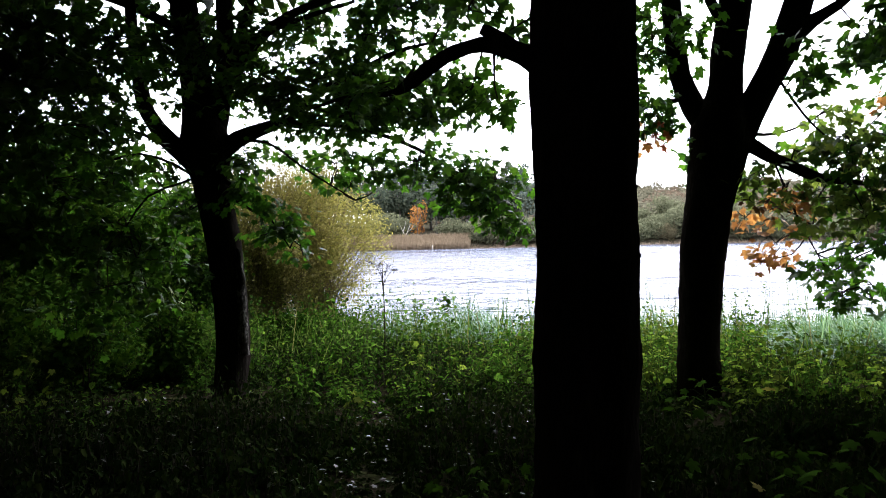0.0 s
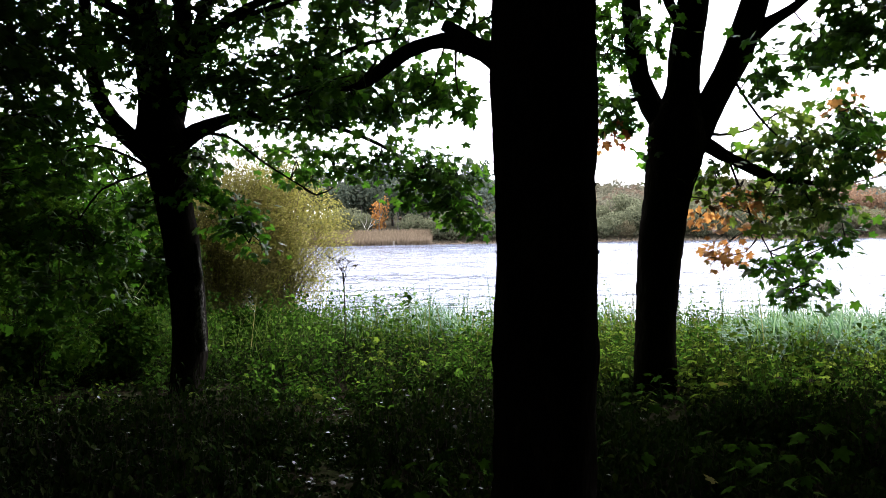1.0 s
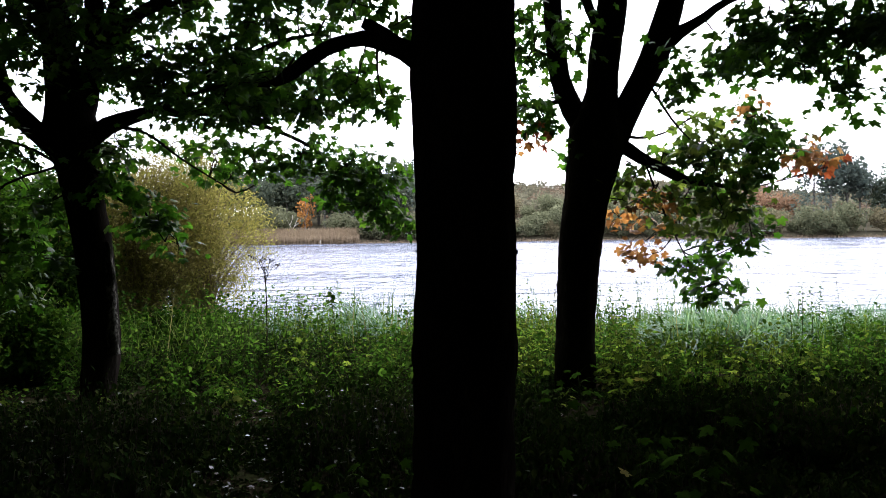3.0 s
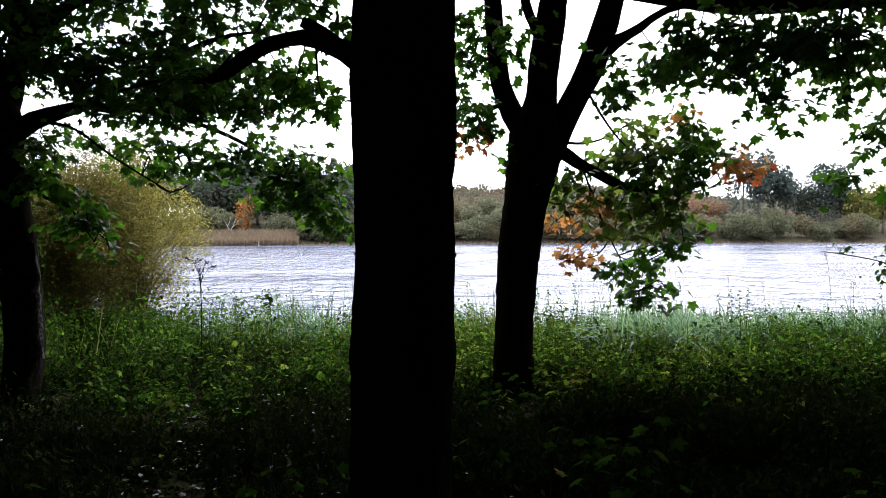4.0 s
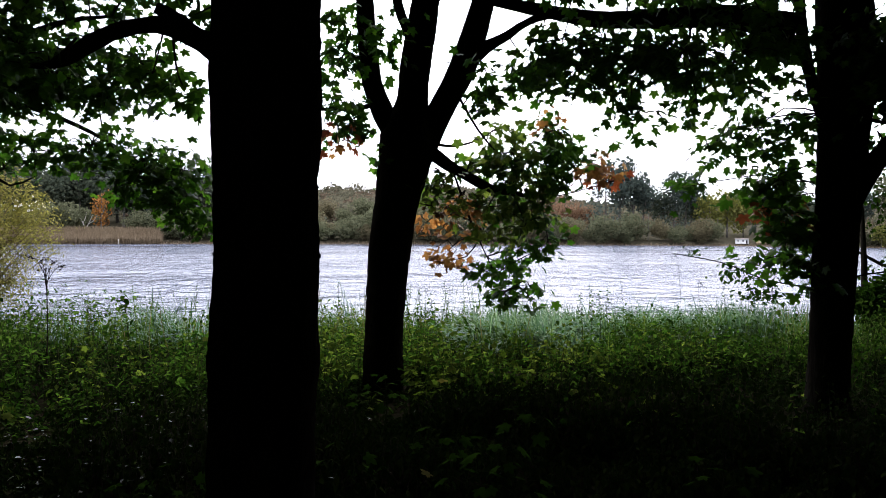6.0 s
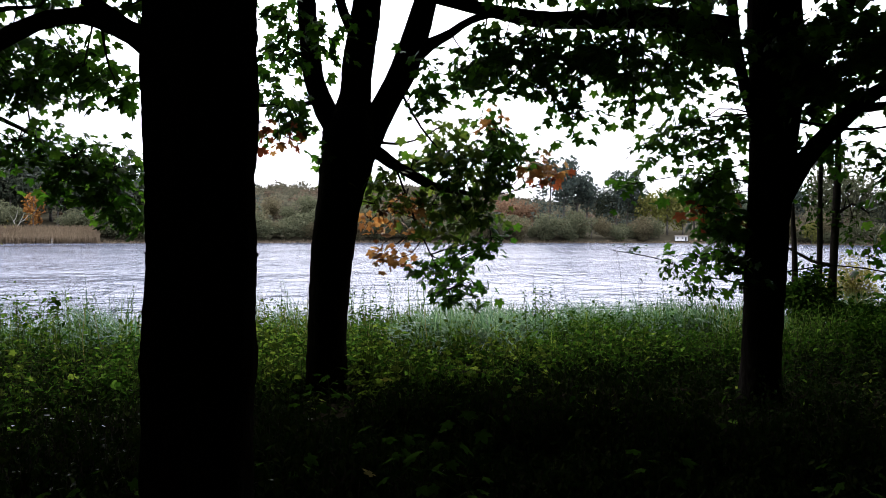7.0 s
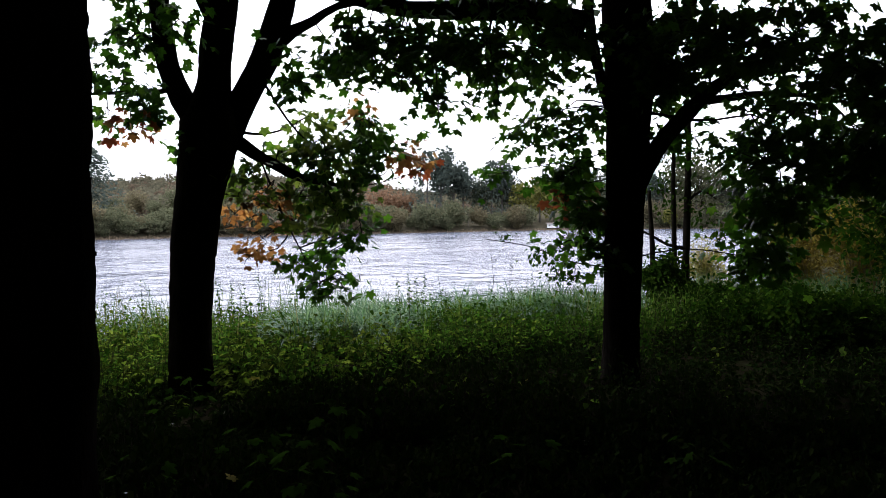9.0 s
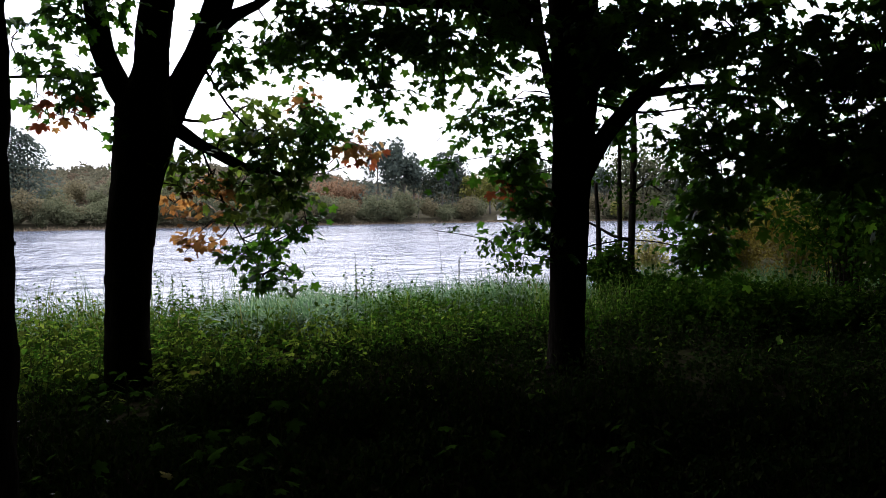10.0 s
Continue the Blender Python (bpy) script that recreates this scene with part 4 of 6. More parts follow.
for a_, r_, z_, w_ in ((9, 6.4, 5.7, 1.7), (20, 6.6, 5.7, 1.7), (30, 6.4, 5.5, 1.6)):
    shade_crown(T3, (r_ * math.sin(radians(a_)), r_ * math.cos(radians(a_)), z_), w_, 1.2)
for a_, r_, z_, w_ in ((40, 6.2, 5.4, 1.6), (51, 6.6, 5.5, 1.7), (62, 6.6, 5.4, 1.8), (78, 6.0, 5.6, 1.8), (95, 5.5, 4.8, 2.0), (58, 8.6, 6.2, 2.0), (45, 8.2, 6.2, 1.8)):
    shade_crown(T4, (r_ * math.sin(radians(a_)), r_ * math.cos(radians(a_)), z_), w_, 1.2)
for i in (0, 1, 2, 3, 4, 7, 8, 9, 10):
    a_ = radians(-42 + i * 11.5)
    shade_crown((T2, T2, T2, T2, T3, T3, T3, T4, T4, T4, T4)[i], (9.3 * math.sin(a_), 9.3 * math.cos(a_), 5.9), 1.9, 0.9)
shade_crown(T4, (10.5, 4.6, 6.4), 2.4, 1.1)
shade_crown(T4, (12.5, 5.6, 7.6), 2.4, 1.3)
shade_crown(T4, (9.0, -0.9, 3.6), 2.2, 1.6)
shade_crown(T4, (12.0, 0.2, 4.6), 2.6, 2.0)
for c_, w_ in (((11.0, 8.2, 7.2), 2.2), ((14.5, 8.4, 8.6), 2.4), ((15.5, 5.0, 8.2), 2.6), ((13.0, 11.5, 8.0), 2.0)):
    shade_crown(T4, c_, w_, 1.2)
for c_, w_ in (((-7.6, 8.6, 6.8), 2.4), ((-9.0, 6.5, 5.6), 2.4)):
    shade_crown(T2, c_, w_, 1.3)


def shade_roof(T, c, rx, ry, n):
    """An unseen highest crown tier: a broad shallow leaf dome added against sky light."""
    p = in_ball(n) * np.array([rx, ry, 0.7]) + np.array(c)
    v, f = scatter(TUFT_V, TUFT_F, p, turns(rng.uniform(0, 6.3, n), rng.normal(0, 0.35, n), rng.normal(0, 0.35, n)), 0.7 * rng.uniform(0.7, 1.2, n))
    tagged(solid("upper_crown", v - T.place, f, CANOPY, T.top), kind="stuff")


shade_roof(T1, (0.5, 1.0, 8.6), 5.0, 5.0, 2600)
shade_roof(T2, (-6.0, 4.5, 8.2), 4.5, 4.5, 2200)
shade_roof(T4, (7.5, 2.5, 8.2), 5.0, 4.5, 2400)
shade_roof(T4, (12.0, 4.5, 8.4), 4.5, 4.5, 2200)
shade_roof(T3, (2.8, 4.6, 8.6), 4.0, 3.2, 1700)
shade_roof(T1, (0.0, -4.0, 8.4), 6.0, 4.5, 3200)
T3.leafy((3.07, 6.70, 1.78), 0.06, 0.15, 0.75, MAPLE_BROWN, 0.075, branch=False, label="withered brown leaves still hanging")
for c_, w_ in (((6.5, 8.2, 6.1), 1.8), ((8.6, 8.4, 6.4), 1.8), ((9.5, 6.8, 6.1), 1.8)):
    shade_crown(T4 if c_[0] > 6 else T3, c_, w_, 0.9)
shade_crown(T2, (-5.5, 9.5, 6.5), 2.2, 1.0)
shade_crown(T2, (-0.8, 7.8, 6.0), 1.6, 0.8)
shade_crown(T2, (0.8, 8.6, 6.4), 1.5, 0.8)
shade_crown(T4, (8.2, 9.6, 6.9), 2.0, 0.9)
shade_crown(T4, (10.8, 9.8, 7.2), 2.0, 0.9)
shade_crown(T2, (-5.5, 11.5, 7.0), 2.3, 1.0)
shade_crown(T2, (-8.0, 10.5, 7.0), 2.4, 1.0)
shade_crown(T2, (-3.4, 11.2, 6.9), 1.8, 0.9)
shade_crown(T2, (-2.2, 9.7, 5.6), 1.6, 0.7)
shade_crown(T2, (-4.0, 8.0, 5.3), 1.6, 0.7)
shade_crown(T2, (-6.2, 8.2, 5.5), 1.8, 0.8)
shade_crown(T2, (-4.8, 9.8, 5.7), 1.8, 0.8)


for T in (T1, T2, T3, T4):
    T.finish()

# ---- bushes on the bank ----
def bush(name, place, w, h, leaves, mat, stem_mat, size, shape, label, stems=40, lumps=20, group="", low=0.12, foot=0.0):
    """Arching stems from one foot, with leaves spread on and between their ends."""
    g = float(ground_z(place[0], place[1]))
    top = thing(name, (place[0], place[1], g), label, "bush", group)
    pieces = []
    ends = []
    for i in range(stems):
        a, lean = rng.uniform(0, 2 * math.pi), rng.uniform(0.1, 1.0)
        e = np.array([math.cos(a) * w * 0.5 * lean, math.sin(a) * w * 0.4 * lean, h * rng.uniform(0.6, 1.0) * (1.05 - 0.45 * lean * lean)])
        m = e * np.array([0.35, 0.35, 0.6]) + rng.normal(size=3) * 0.04
        s = np.array([math.cos(a), math.sin(a), 0]) * 0.12 * w * lean
        pieces.append(tube([(*s, 0.009), (*m, 0.006), (*e, 0.002)], 4, 0.35))
        ends += [(m + e) / 2, e, e * 0.8 + m * 0.2, m]
    v, f = join(pieces)
    tagged(solid("stem_tangle", v, f, stem_mat, top), kind="stuff")
    c = in_ball(lumps) * np.array([w * 0.37, w * 0.32, h * 0.38]) + np.array([0, 0, h * 0.5])
    who = rng.integers(0, lumps, leaves)
    ball = in_ball(leaves)
    pos = c[who] + ball * np.array([w * 0.2, w * 0.2, h * 0.2]) * rng.uniform(0.6, 1.15, lumps)[who, None]
    stray = rng.random(leaves) < 0.2
    ends = np.array(ends)
    pos[stray] = ends[rng.integers(0, len(ends), stray.sum())] + rng.normal(size=(stray.sum(), 3)) * 0.12
    pos[:, 2] = np.maximum(pos[:, 2], low * rng.random(leaves))
    if foot:
        keep = rng.random(leaves) > foot * np.clip(1 - pos[:, 2] / (0.5 * h), 0, 1)
        pos, ball, leaves = pos[keep], ball[keep], int(keep.sum())
    rot = facing(ball / (np.linalg.norm(ball, axis=1)[:, None] + 1e-6) + np.array([0, 0, 0.4]), 0.6)
    lv, lf = scatter(*shape, pos, rot, size * rng.uniform(0.6, 1.3, leaves))
    tagged(solid("foliage", lv, lf, mat, top), kind="stuff")
    return top


LANCE, OVATE, TUFT, MAPLEAF = (LANCE_V, LANCE_F), (OVATE_V, OVATE_F), (TUFT_V, TUFT_F), (MAPLE_V, MAPLE_F)
bush("willow_bush", (-2.13, 12.22), 2.7, 3.5, 62000, WILLOW, WILLOW_STEM, 0.05, LANCE, "yellowing willow bush with fine brown stems", 320, lumps=36, foot=0.45)
bush("willow_bush", (-2.85, 11.66), 2.6, 3.4, 46000, WILLOW, WILLOW_STEM, 0.05, LANCE, "yellowing willow bush with fine brown stems", 240, lumps=30, foot=0.45)
for px_, py_ in ((-2.82, 10.11), (-2.37, 10.54), (-1.84, 10.74), (-1.32, 10.92)):
    bush("shrub", (px_, py_), 1.5, 0.78, 2400, SHRUB, TWIG, 0.06, OVATE, "low green shrub at the willow's foot", 30)
bush("shrub", (-3.78, 10.86), 2.2, 2.2, 8000, SHRUB, TWIG, 0.07, OVATE, "green leafy shrub in half shade", 40)
bush("shrub", (-4.44, 10.07), 2.4, 2.3, 8600, SHRUB, TWIG, 0.07, OVATE, "green leafy shrub in half shade", 40)
bush("shrub", (-4.99, 9.24), 2.6, 2.4, 9000, SHRUB, TWIG, 0.07, OVATE, "green leafy shrub in half shade", 40)
bush("shrub", (-4.81, 7.60), 2.4, 2.3, 8000, SHRUB, TWIG, 0.07, OVATE, "green leafy shrub in half shade", 40)
bush("shrub", (-3.59, 7.37), 1.4, 0.9, 4000, SHRUB, TWIG, 0.06, OVATE, "low dark green shrub under the trees", 30)
bush("shrub", (-3.05, 8.04), 1.0, 1.0, 3000, SHRUB, TWIG, 0.06, OVATE, "low dark green shrub under the trees", 30)
bush("shrub", (-7.04, 13.81), 5.0, 4.2, 5000, SHRUB, TWIG, 0.16, OVATE, "tall green shrub behind the willow", 60)
bush("shrub", (-4.88, 15.76), 3.2, 3.6, 3000, WILLOW, TWIG, 0.12, LANCE, "tall sparse willow behind the bushes", 60)
bush("yellowing_bush", (13.60, 8.88), 1.4, 1.5, 2600, WILLOW, WILLOW_STEM, 0.08, LANCE, "small yellow-green bush at the water's edge", 50)
bush("yellowing_bush", (14.49, 7.37), 2.2, 2.0, 4200, SHRUB_YELLOW, WILLOW_STEM, 0.09, LANCE, "brownish yellow bush in the shade", 70)
bush("yellowing_bush", (14.04, 5.98), 2.2, 2.1, 4200, SHRUB_YELLOW, WILLOW_STEM, 0.09, LANCE, "brownish yellow bush in the shade", 70)
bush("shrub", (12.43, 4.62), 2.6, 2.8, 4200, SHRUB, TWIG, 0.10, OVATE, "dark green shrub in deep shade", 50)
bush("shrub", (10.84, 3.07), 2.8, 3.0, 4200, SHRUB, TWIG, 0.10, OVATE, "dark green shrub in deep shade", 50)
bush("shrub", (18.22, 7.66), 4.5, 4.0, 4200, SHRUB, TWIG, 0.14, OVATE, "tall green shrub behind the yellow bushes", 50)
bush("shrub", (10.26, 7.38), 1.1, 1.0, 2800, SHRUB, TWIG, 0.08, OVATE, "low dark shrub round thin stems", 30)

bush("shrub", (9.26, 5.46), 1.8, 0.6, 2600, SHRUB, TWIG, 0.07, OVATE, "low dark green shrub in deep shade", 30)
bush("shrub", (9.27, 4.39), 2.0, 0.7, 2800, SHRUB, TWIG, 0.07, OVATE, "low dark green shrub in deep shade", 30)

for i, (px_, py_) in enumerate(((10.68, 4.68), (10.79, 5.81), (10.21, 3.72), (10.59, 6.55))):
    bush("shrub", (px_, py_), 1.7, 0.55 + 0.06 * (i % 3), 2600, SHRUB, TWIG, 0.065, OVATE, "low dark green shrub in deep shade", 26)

# thin-stemmed young tree beside the right maple
T5 = Tree("young_tree", (10.53, 7.35, 0.01), "young tree with thin dark stems at the water")
T5.limb("stem", [(10.61, 7.24, -0.13, 0.078), (10.59, 7.26, 0.62, 0.063), (10.60, 7.25, 1.37, 0.058), (10.61, 7.23, 2.30, 0.053), (10.61, 7.23, 3.17, 0.039), (10.59, 7.27, 4.14, 0.024)], 8, TWIG, 0.06)
T5.limb("stem", [(10.53, 7.35, -0.13, 0.053), (10.49, 7.40, 0.71, 0.044), (10.48, 7.41, 1.56, 0.039), (10.48, 7.42, 2.40, 0.034), (10.49, 7.40, 3.23, 0.024)], 8, TWIG, 0.06)
T5.limb("stem", [(10.31, 7.65, 0.05, 0.053), (10.29, 7.68, 0.71, 0.049), (10.28, 7.69, 1.19, 0.044), (10.25, 7.73, 2.03, 0.029)], 8, TWIG, 0.06)
T5.limb("side_branch", [(10.59, 7.26, 1.07, 0.039), (10.42, 7.50, 1.14, 0.029), (10.26, 7.71, 1.30, 0.024), (10.15, 7.86, 1.38, 0.015)], 6, TWIG, 0.05)
T5.limb("side_branch", [(10.60, 7.25, 1.83, 0.024), (10.73, 7.06, 2.01, 0.019), (10.85, 6.87, 1.87, 0.010)], 5, TWIG, 0.05)
T5.limb("side_branch", [(10.10, 7.59, 0.73, 0.019), (9.70, 8.09, 0.77, 0.014), (9.26, 8.58, 0.87, 0.012), (8.79, 9.04, 1.12, 0.010), (8.22, 9.55, 1.26, 0.007)], 6, TWIG, 0.05)
T5.leafy((10.68, 7.13, 2.84), 0.39, 0.29, 0.45, SHRUB, 0.095, shape=OVATE)
T5.leafy((10.73, 7.06, 1.83), 0.29, 0.39, 0.55, SHRUB, 0.095, shape=OVATE)
T5.leafy((10.37, 7.57, 2.03), 0.29, 0.58, 0.5, SHRUB, 0.095, shape=OVATE)
T5.leafy((9.06, 8.78, 1.02), 0.48, 0.24, 0.5, SHRUB, 0.095, shape=OVATE)
T5.leafy((9.13, 8.71, 0.64), 0.33, 0.17, 0.55, SHRUB, 0.09, shape=OVATE)
T5.leafy((8.41, 9.39, 1.30), 0.25, 0.07, 0.5, SHRUB, 0.085, shape=OVATE)
T5.leafy((10.88, 6.84, 1.22), 0.25, 0.19, 0.6, SHRUB, 0.095, shape=OVATE)
T5.leafy((9.32, 8.51, 0.73), 0.43, 0.19, 0.6, SHRUB, 0.1, shape=OVATE)
T5.leafy((8.86, 8.98, 0.93), 0.29, 0.15, 0.5, SHRUB, 0.1, shape=OVATE)
T5.leafy((9.97, 7.44, 0.65), 0.24, 0.19, 0.7, SHRUB, 0.09, shape=OVATE)
T5.finish()


# ---- undergrowth ----
def polar_spots(n, r0, r1, a0=-42.0, a1=80.0, power=1.0):
    r = np.sqrt(rng.uniform(r0 * r0, r1 * r1, n)) if power == 1 else r0 + (r1 - r0) * rng.random(n) ** power
    a = np.radians(rng.uniform(a0, a1, n))
    x, y = r * np.sin(a), r * np.cos(a)
    keep = (shore_y(x) - y > 0.1)
    return x[keep], y[keep]


def patchy(x, y, scale, shift):
    return np.array([noise.noise(Vector((float(a) * scale + shift, float(b) * scale, shift))) for a, b in zip(x, y)])


def on_path(x, y):
    """The trodden strip that leads down to the water."""
    mid = -0.45 - 0.05 * (y - 4)
    return np.exp(-((x - mid) / 0.28) ** 2) * (y < 7.5)


def sedge_ground(x, y):
    """Where sedge has the bank to itself."""
    cx, cy = (5.27, 8.46)
    return np.exp(-(((x - cx) / 1.15) ** 2 + ((y - cy) / 1.5) ** 2) ** 2)


def relief(x, y):
    """Mounds and hollows that all the plants of the bank share."""
    return patchy(x, y, 0.62, 50.0) + 0.6 * patchy(x, y, 1.5, 60.0)


def height_at(x, y):
    r = np.hypot(x, y)
    lush = 0.22 * np.clip((2.0 - x) / 1.5, 0, 1) * np.clip((r - 8.0) / 1.5, 0, 1) + 0.05 * np.clip((r - 8.0) / 1.5, 0, 1)
    return lush + np.interp(r, [3.0, 4.2, 5.0, 6.0, 8, 10.5, 13, 20], [0.14, 0.24, 0.44, 0.58, 0.60, 0.53, 0.48, 0.46])


FORK_AZ = 19.2


def herbs(n, r0, r1, leaf, per, mat, name, label, seed, tall=1.0, shape=OVATE, edge=0.0, clump=None, stalk=0.3, lump=0.35, east=None, upto=90.0, droop=(-0.95, 0.3)):
    """Many upright stems with leaves in a spiral on short stalks; clump keeps them in patches."""
    x, y = polar_spots(n, r0, r1)
    if edge:
        shift = np.interp(x, [-4, -1.5, 0, 3, 5, 8], [0.4, 1.0, 0.8, 0.6, 2.1, 4.6])
        # a bare foot round the forked tree
        shift = shift + 1.5 * np.exp(-((np.degrees(np.arctan2(x, y)) - FORK_AZ) / 3.0) ** 2)
        keep = rng.random(len(x)) < np.interp(np.hypot(x, y) - edge * shift + 0.5 * patchy(x, y, 1.1, seed + 3), [r0, r0 + 0.8], [0.03, 1.0])
        x, y = x[keep], y[keep]
    if clump is not None:
        keep = patchy(x, y, 0.8, seed) + 0.4 * patchy(x, y, 2.3, seed + 1) > clump
        x, y = x[keep], y[keep]
    if east is not None:
        keep = rng.random(len(x)) < np.interp(x, [east - 1.2, east + 1.2, upto, upto + 1], [0.05, 1.0, 1.0, 0.0])
        x, y = x[keep], y[keep]
    open_ = sedge_ground(x, y)
    keep = rng.random(len(x)) > 0.9 * open_ * (np.hypot(x, y) > 8.7)
    x, y, open_ = x[keep], y[keep], open_[keep]
    h = height_at(x, y) * (1 - 0.45 * open_) * rng.uniform(0.55, 1.05, len(x)) * tall * (1 + lump * patchy(x, y, 0.7, seed + 5) + lump * patchy(x, y, 1.9, seed + 9))
    h = np.minimum(h, 0.66 + 0.1 * rng.random(len(x)) + 0.2 * (x < 1.5) * (np.hypot(x, y) > 8.5)) * (1 - 0.85 * on_path(x, y))
    m = relief(x, y)
    keep = (rng.random(len(x)) < np.interp(m, [-0.5, -0.25], [0.35, 1.0])) | (np.hypot(x, y) < 6.0)
    x, y, h, m = x[keep], y[keep], h[keep], m[keep]
    h = h * np.clip(1 + 1.15 * m, 0.30, 1.12)
    # the plants stay low before the foot of the forked tree
    h = h * (1 - 0.65 * np.exp(-((np.degrees(np.arctan2(x, y)) - FORK_AZ) / 2.6) ** 2) * (np.hypot(x, y) < 7.3) * (np.hypot(x, y) > 5.2))
    z = ground_z(x, y)
    k = len(x)
    who = np.repeat(np.arange(k), per)
    u = np.tile((np.arange(per) + 0.8) / per, k) + rng.normal(0, 0.04, k * per)
    lean = rng.normal(0, 0.2, (k, 2))
    bulk = rng.uniform(0.6, 1.2, k)[who]
    yaw = np.tile(np.arange(per) * 2.4, k) + rng.uniform(0, 6.3, k)[who] + rng.normal(0, 0.3, k * per)
    sz = leaf * rng.uniform(0.55, 1.3, k * per) * bulk * (1.2 - 0.6 * np.clip(u, 0, 1))
    px = x[who] + lean[who, 0] * u * h[who] - np.sin(yaw) * sz * stalk
    py = y[who] + lean[who, 1] * u * h[who] + np.cos(yaw) * sz * stalk
    pos = np.stack([px, py, z[who] + u * h[who]], -1)
    rot = turns(yaw, rng.uniform(*droop, k * per), rng.normal(0, 0.35, k * per))
    lv, lf = scatter(*shape, pos, rot, sz)
    ob = solid(name, lv, lf, mat)
    tagged(ob, label, "undergrowth", kind="stuff")
    # stems
    sv = np.array([(-0.004, 0, 0), (0.004, 0, 0), (0, 0.006, 0), (0, 0, 1)])
    sf = np.array([(0, 1, 3), (1, 2, 3), (2, 0, 3)])
    rot = turns(rng.uniform(0, 6.3, k), np.zeros(k), np.zeros(k))
    stv, stf = scatter(sv, sf, np.stack([x, y, z], -1), rot, np.stack([np.ones(k), np.ones(k), h], -1))
    stv[3::4, 0] += lean[:, 0] * h
    stv[3::4, 1] += lean[:, 1] * h
    # stems of the shade-toned cover take the darker twig colour as well
    tagged(solid("stem_tangle", stv, stf, TWIG if mat is COVER_LEAF_SHADED else STEM, ob), kind="stuff")
    return ob


herbs(9500, 5.4, 11.4, 0.078, 11, NETTLE, "nettle_bed", "green nettles and tall weeds on the bank", 1.7, 1.1, edge=1.0, clump=-0.05)
herbs(6000, 5.6, 11.2, 0.074, 10, WEED, "weed_bed", "pale yellow-green weeds among the nettles", 5.2, 1.0, edge=1.0, clump=0.05, east=0.2, upto=6.5)
herbs(1700, 5.9, 9.5, 0.062, 8, WEED, "maple_shoots", "yellow-green young maple shoots in the undergrowth", 14.4, 0.95, MAPLEAF, edge=0.8, clump=0.02, stalk=0.9, east=0.6, upto=6.0)
herbs(1000, 5.7, 7.8, 0.08, 8, WEED, "bramble_patch", "yellow-green broad-leaved brambles under the forked tree", 40.3, 0.95, MAPLEAF, edge=0.8, stalk=0.8, east=2.2, upto=4.0)
herbs(3000, 5.2, 12.0, 0.06, 7, NETTLE, "low_herbs", "low green herbs under the taller weeds", 31.0, 0.55, edge=1.0)
# near plants in the shade-toned leaf, so the dark foreground is partly colour
herbs(8000, 2.2, 6.2, 0.07, 6, COVER_LEAF_SHADED, "ground_cover", "low leaves covering the ground, shade put into their dark tone", 9.1, 0.85, droop=(-1.4, -0.3))
# dark leaf chosen for this area, with its deep shade put into the colour
herbs(5200, 5.6, 10.6, 0.08, 7, SHRUB, "shade_herbs", "green herbs under the trees, deep shade put into their dark tone", 17.7, 0.85, droop=(-1.1, 0.1), east=6.6, edge=0.8)
herbs(13000, 5.0, 10.4, 0.07, 6, COVER_LEAF_SHADED, "ivy_carpet", "ivy leaves carpeting the bank, shade put into their dark tone", 21.3, 0.34, droop=(-1.2, 0.0))


herbs(700, 2.8, 6.6, 0.050, 3, SHINY, "shiny_ground_leaves", "scattered shiny leaves catching light on the dark ground", 26.2, 0.75, droop=(-0.5, 0.35), east=-9.0, upto=0.8)


def blades(n, r0, r1, mat, name, label, tall, seed, spread=0.3, a0=-42, a1=80, power=1, floor=0.0):
    x, y = polar_spots(n, r0, r1, a0, a1, power)
    ok = (patchy(x, y, 0.55, seed) > floor) & (rng.random(len(x)) > 0.96 * sedge_ground(x, y)) & (np.hypot(x, y) > r0 + 0.9 * np.clip(x - 5.2, 0, 2.5))
    ok &= (rng.random(len(x)) < 0.3) | (x > 0.2) | (np.hypot(x, y) > 11.3)
    x, y = x[ok], y[ok]
    k = len(x)
    h = height_at(x, y) * tall * rng.uniform(0.78, 1.08, k) * np.clip(1 + 0.45 * relief(x, y), 0.6, 1.25)
    rot = turns(rng.uniform(0, 6.3, k), rng.normal(0, spread, k), rng.normal(0, spread, k))
    v, f = scatter(BLADE_V, BLADE_F, np.stack([x, y, ground_z(x, y) - 0.02], -1), rot, np.stack([h * 0 + 0.5, h, h], -1))
    ob = solid(name, v, f, mat)
    return tagged(ob, label, "grass", kind="stuff")


blades(13000, 8.6, 13.6, GRASS, "tall_grass", "tall green grass along the bank", 1.08, 3.3, 0.34, floor=-0.1)
blades(22000, 10.2, 17.5, REED, "waterside_grass", "bluish green sedge at the water's edge", 1.18, 7.7, 0.3, floor=-0.25)
blades(900, 8.8, 13.6, DRY_GRASS, "dry_grass", "straw-coloured dead grass stalks", 1.25, 12.1, 0.2, floor=-0.1)


sx_, sy_ = polar_spots(260, 9.6, 11.6, -8, 30)
sh_ = rng.uniform(0.85, 1.2, len(sx_))
v, f = scatter(BLADE_V, BLADE_F, np.stack([sx_, sy_, ground_z(sx_, sy_)], -1), turns(rng.uniform(0, 6.3, len(sx_)), rng.normal(0, 0.12, len(sx_)), rng.normal(0, 0.12, len(sx_))), np.stack([np.full(len(sx_), 0.4), sh_ * 0.6, sh_], -1))
tagged(solid("seeding_grass", v, f, GRASS), "thin tall grass stalks rising above the bank", "grass", kind="stuff")


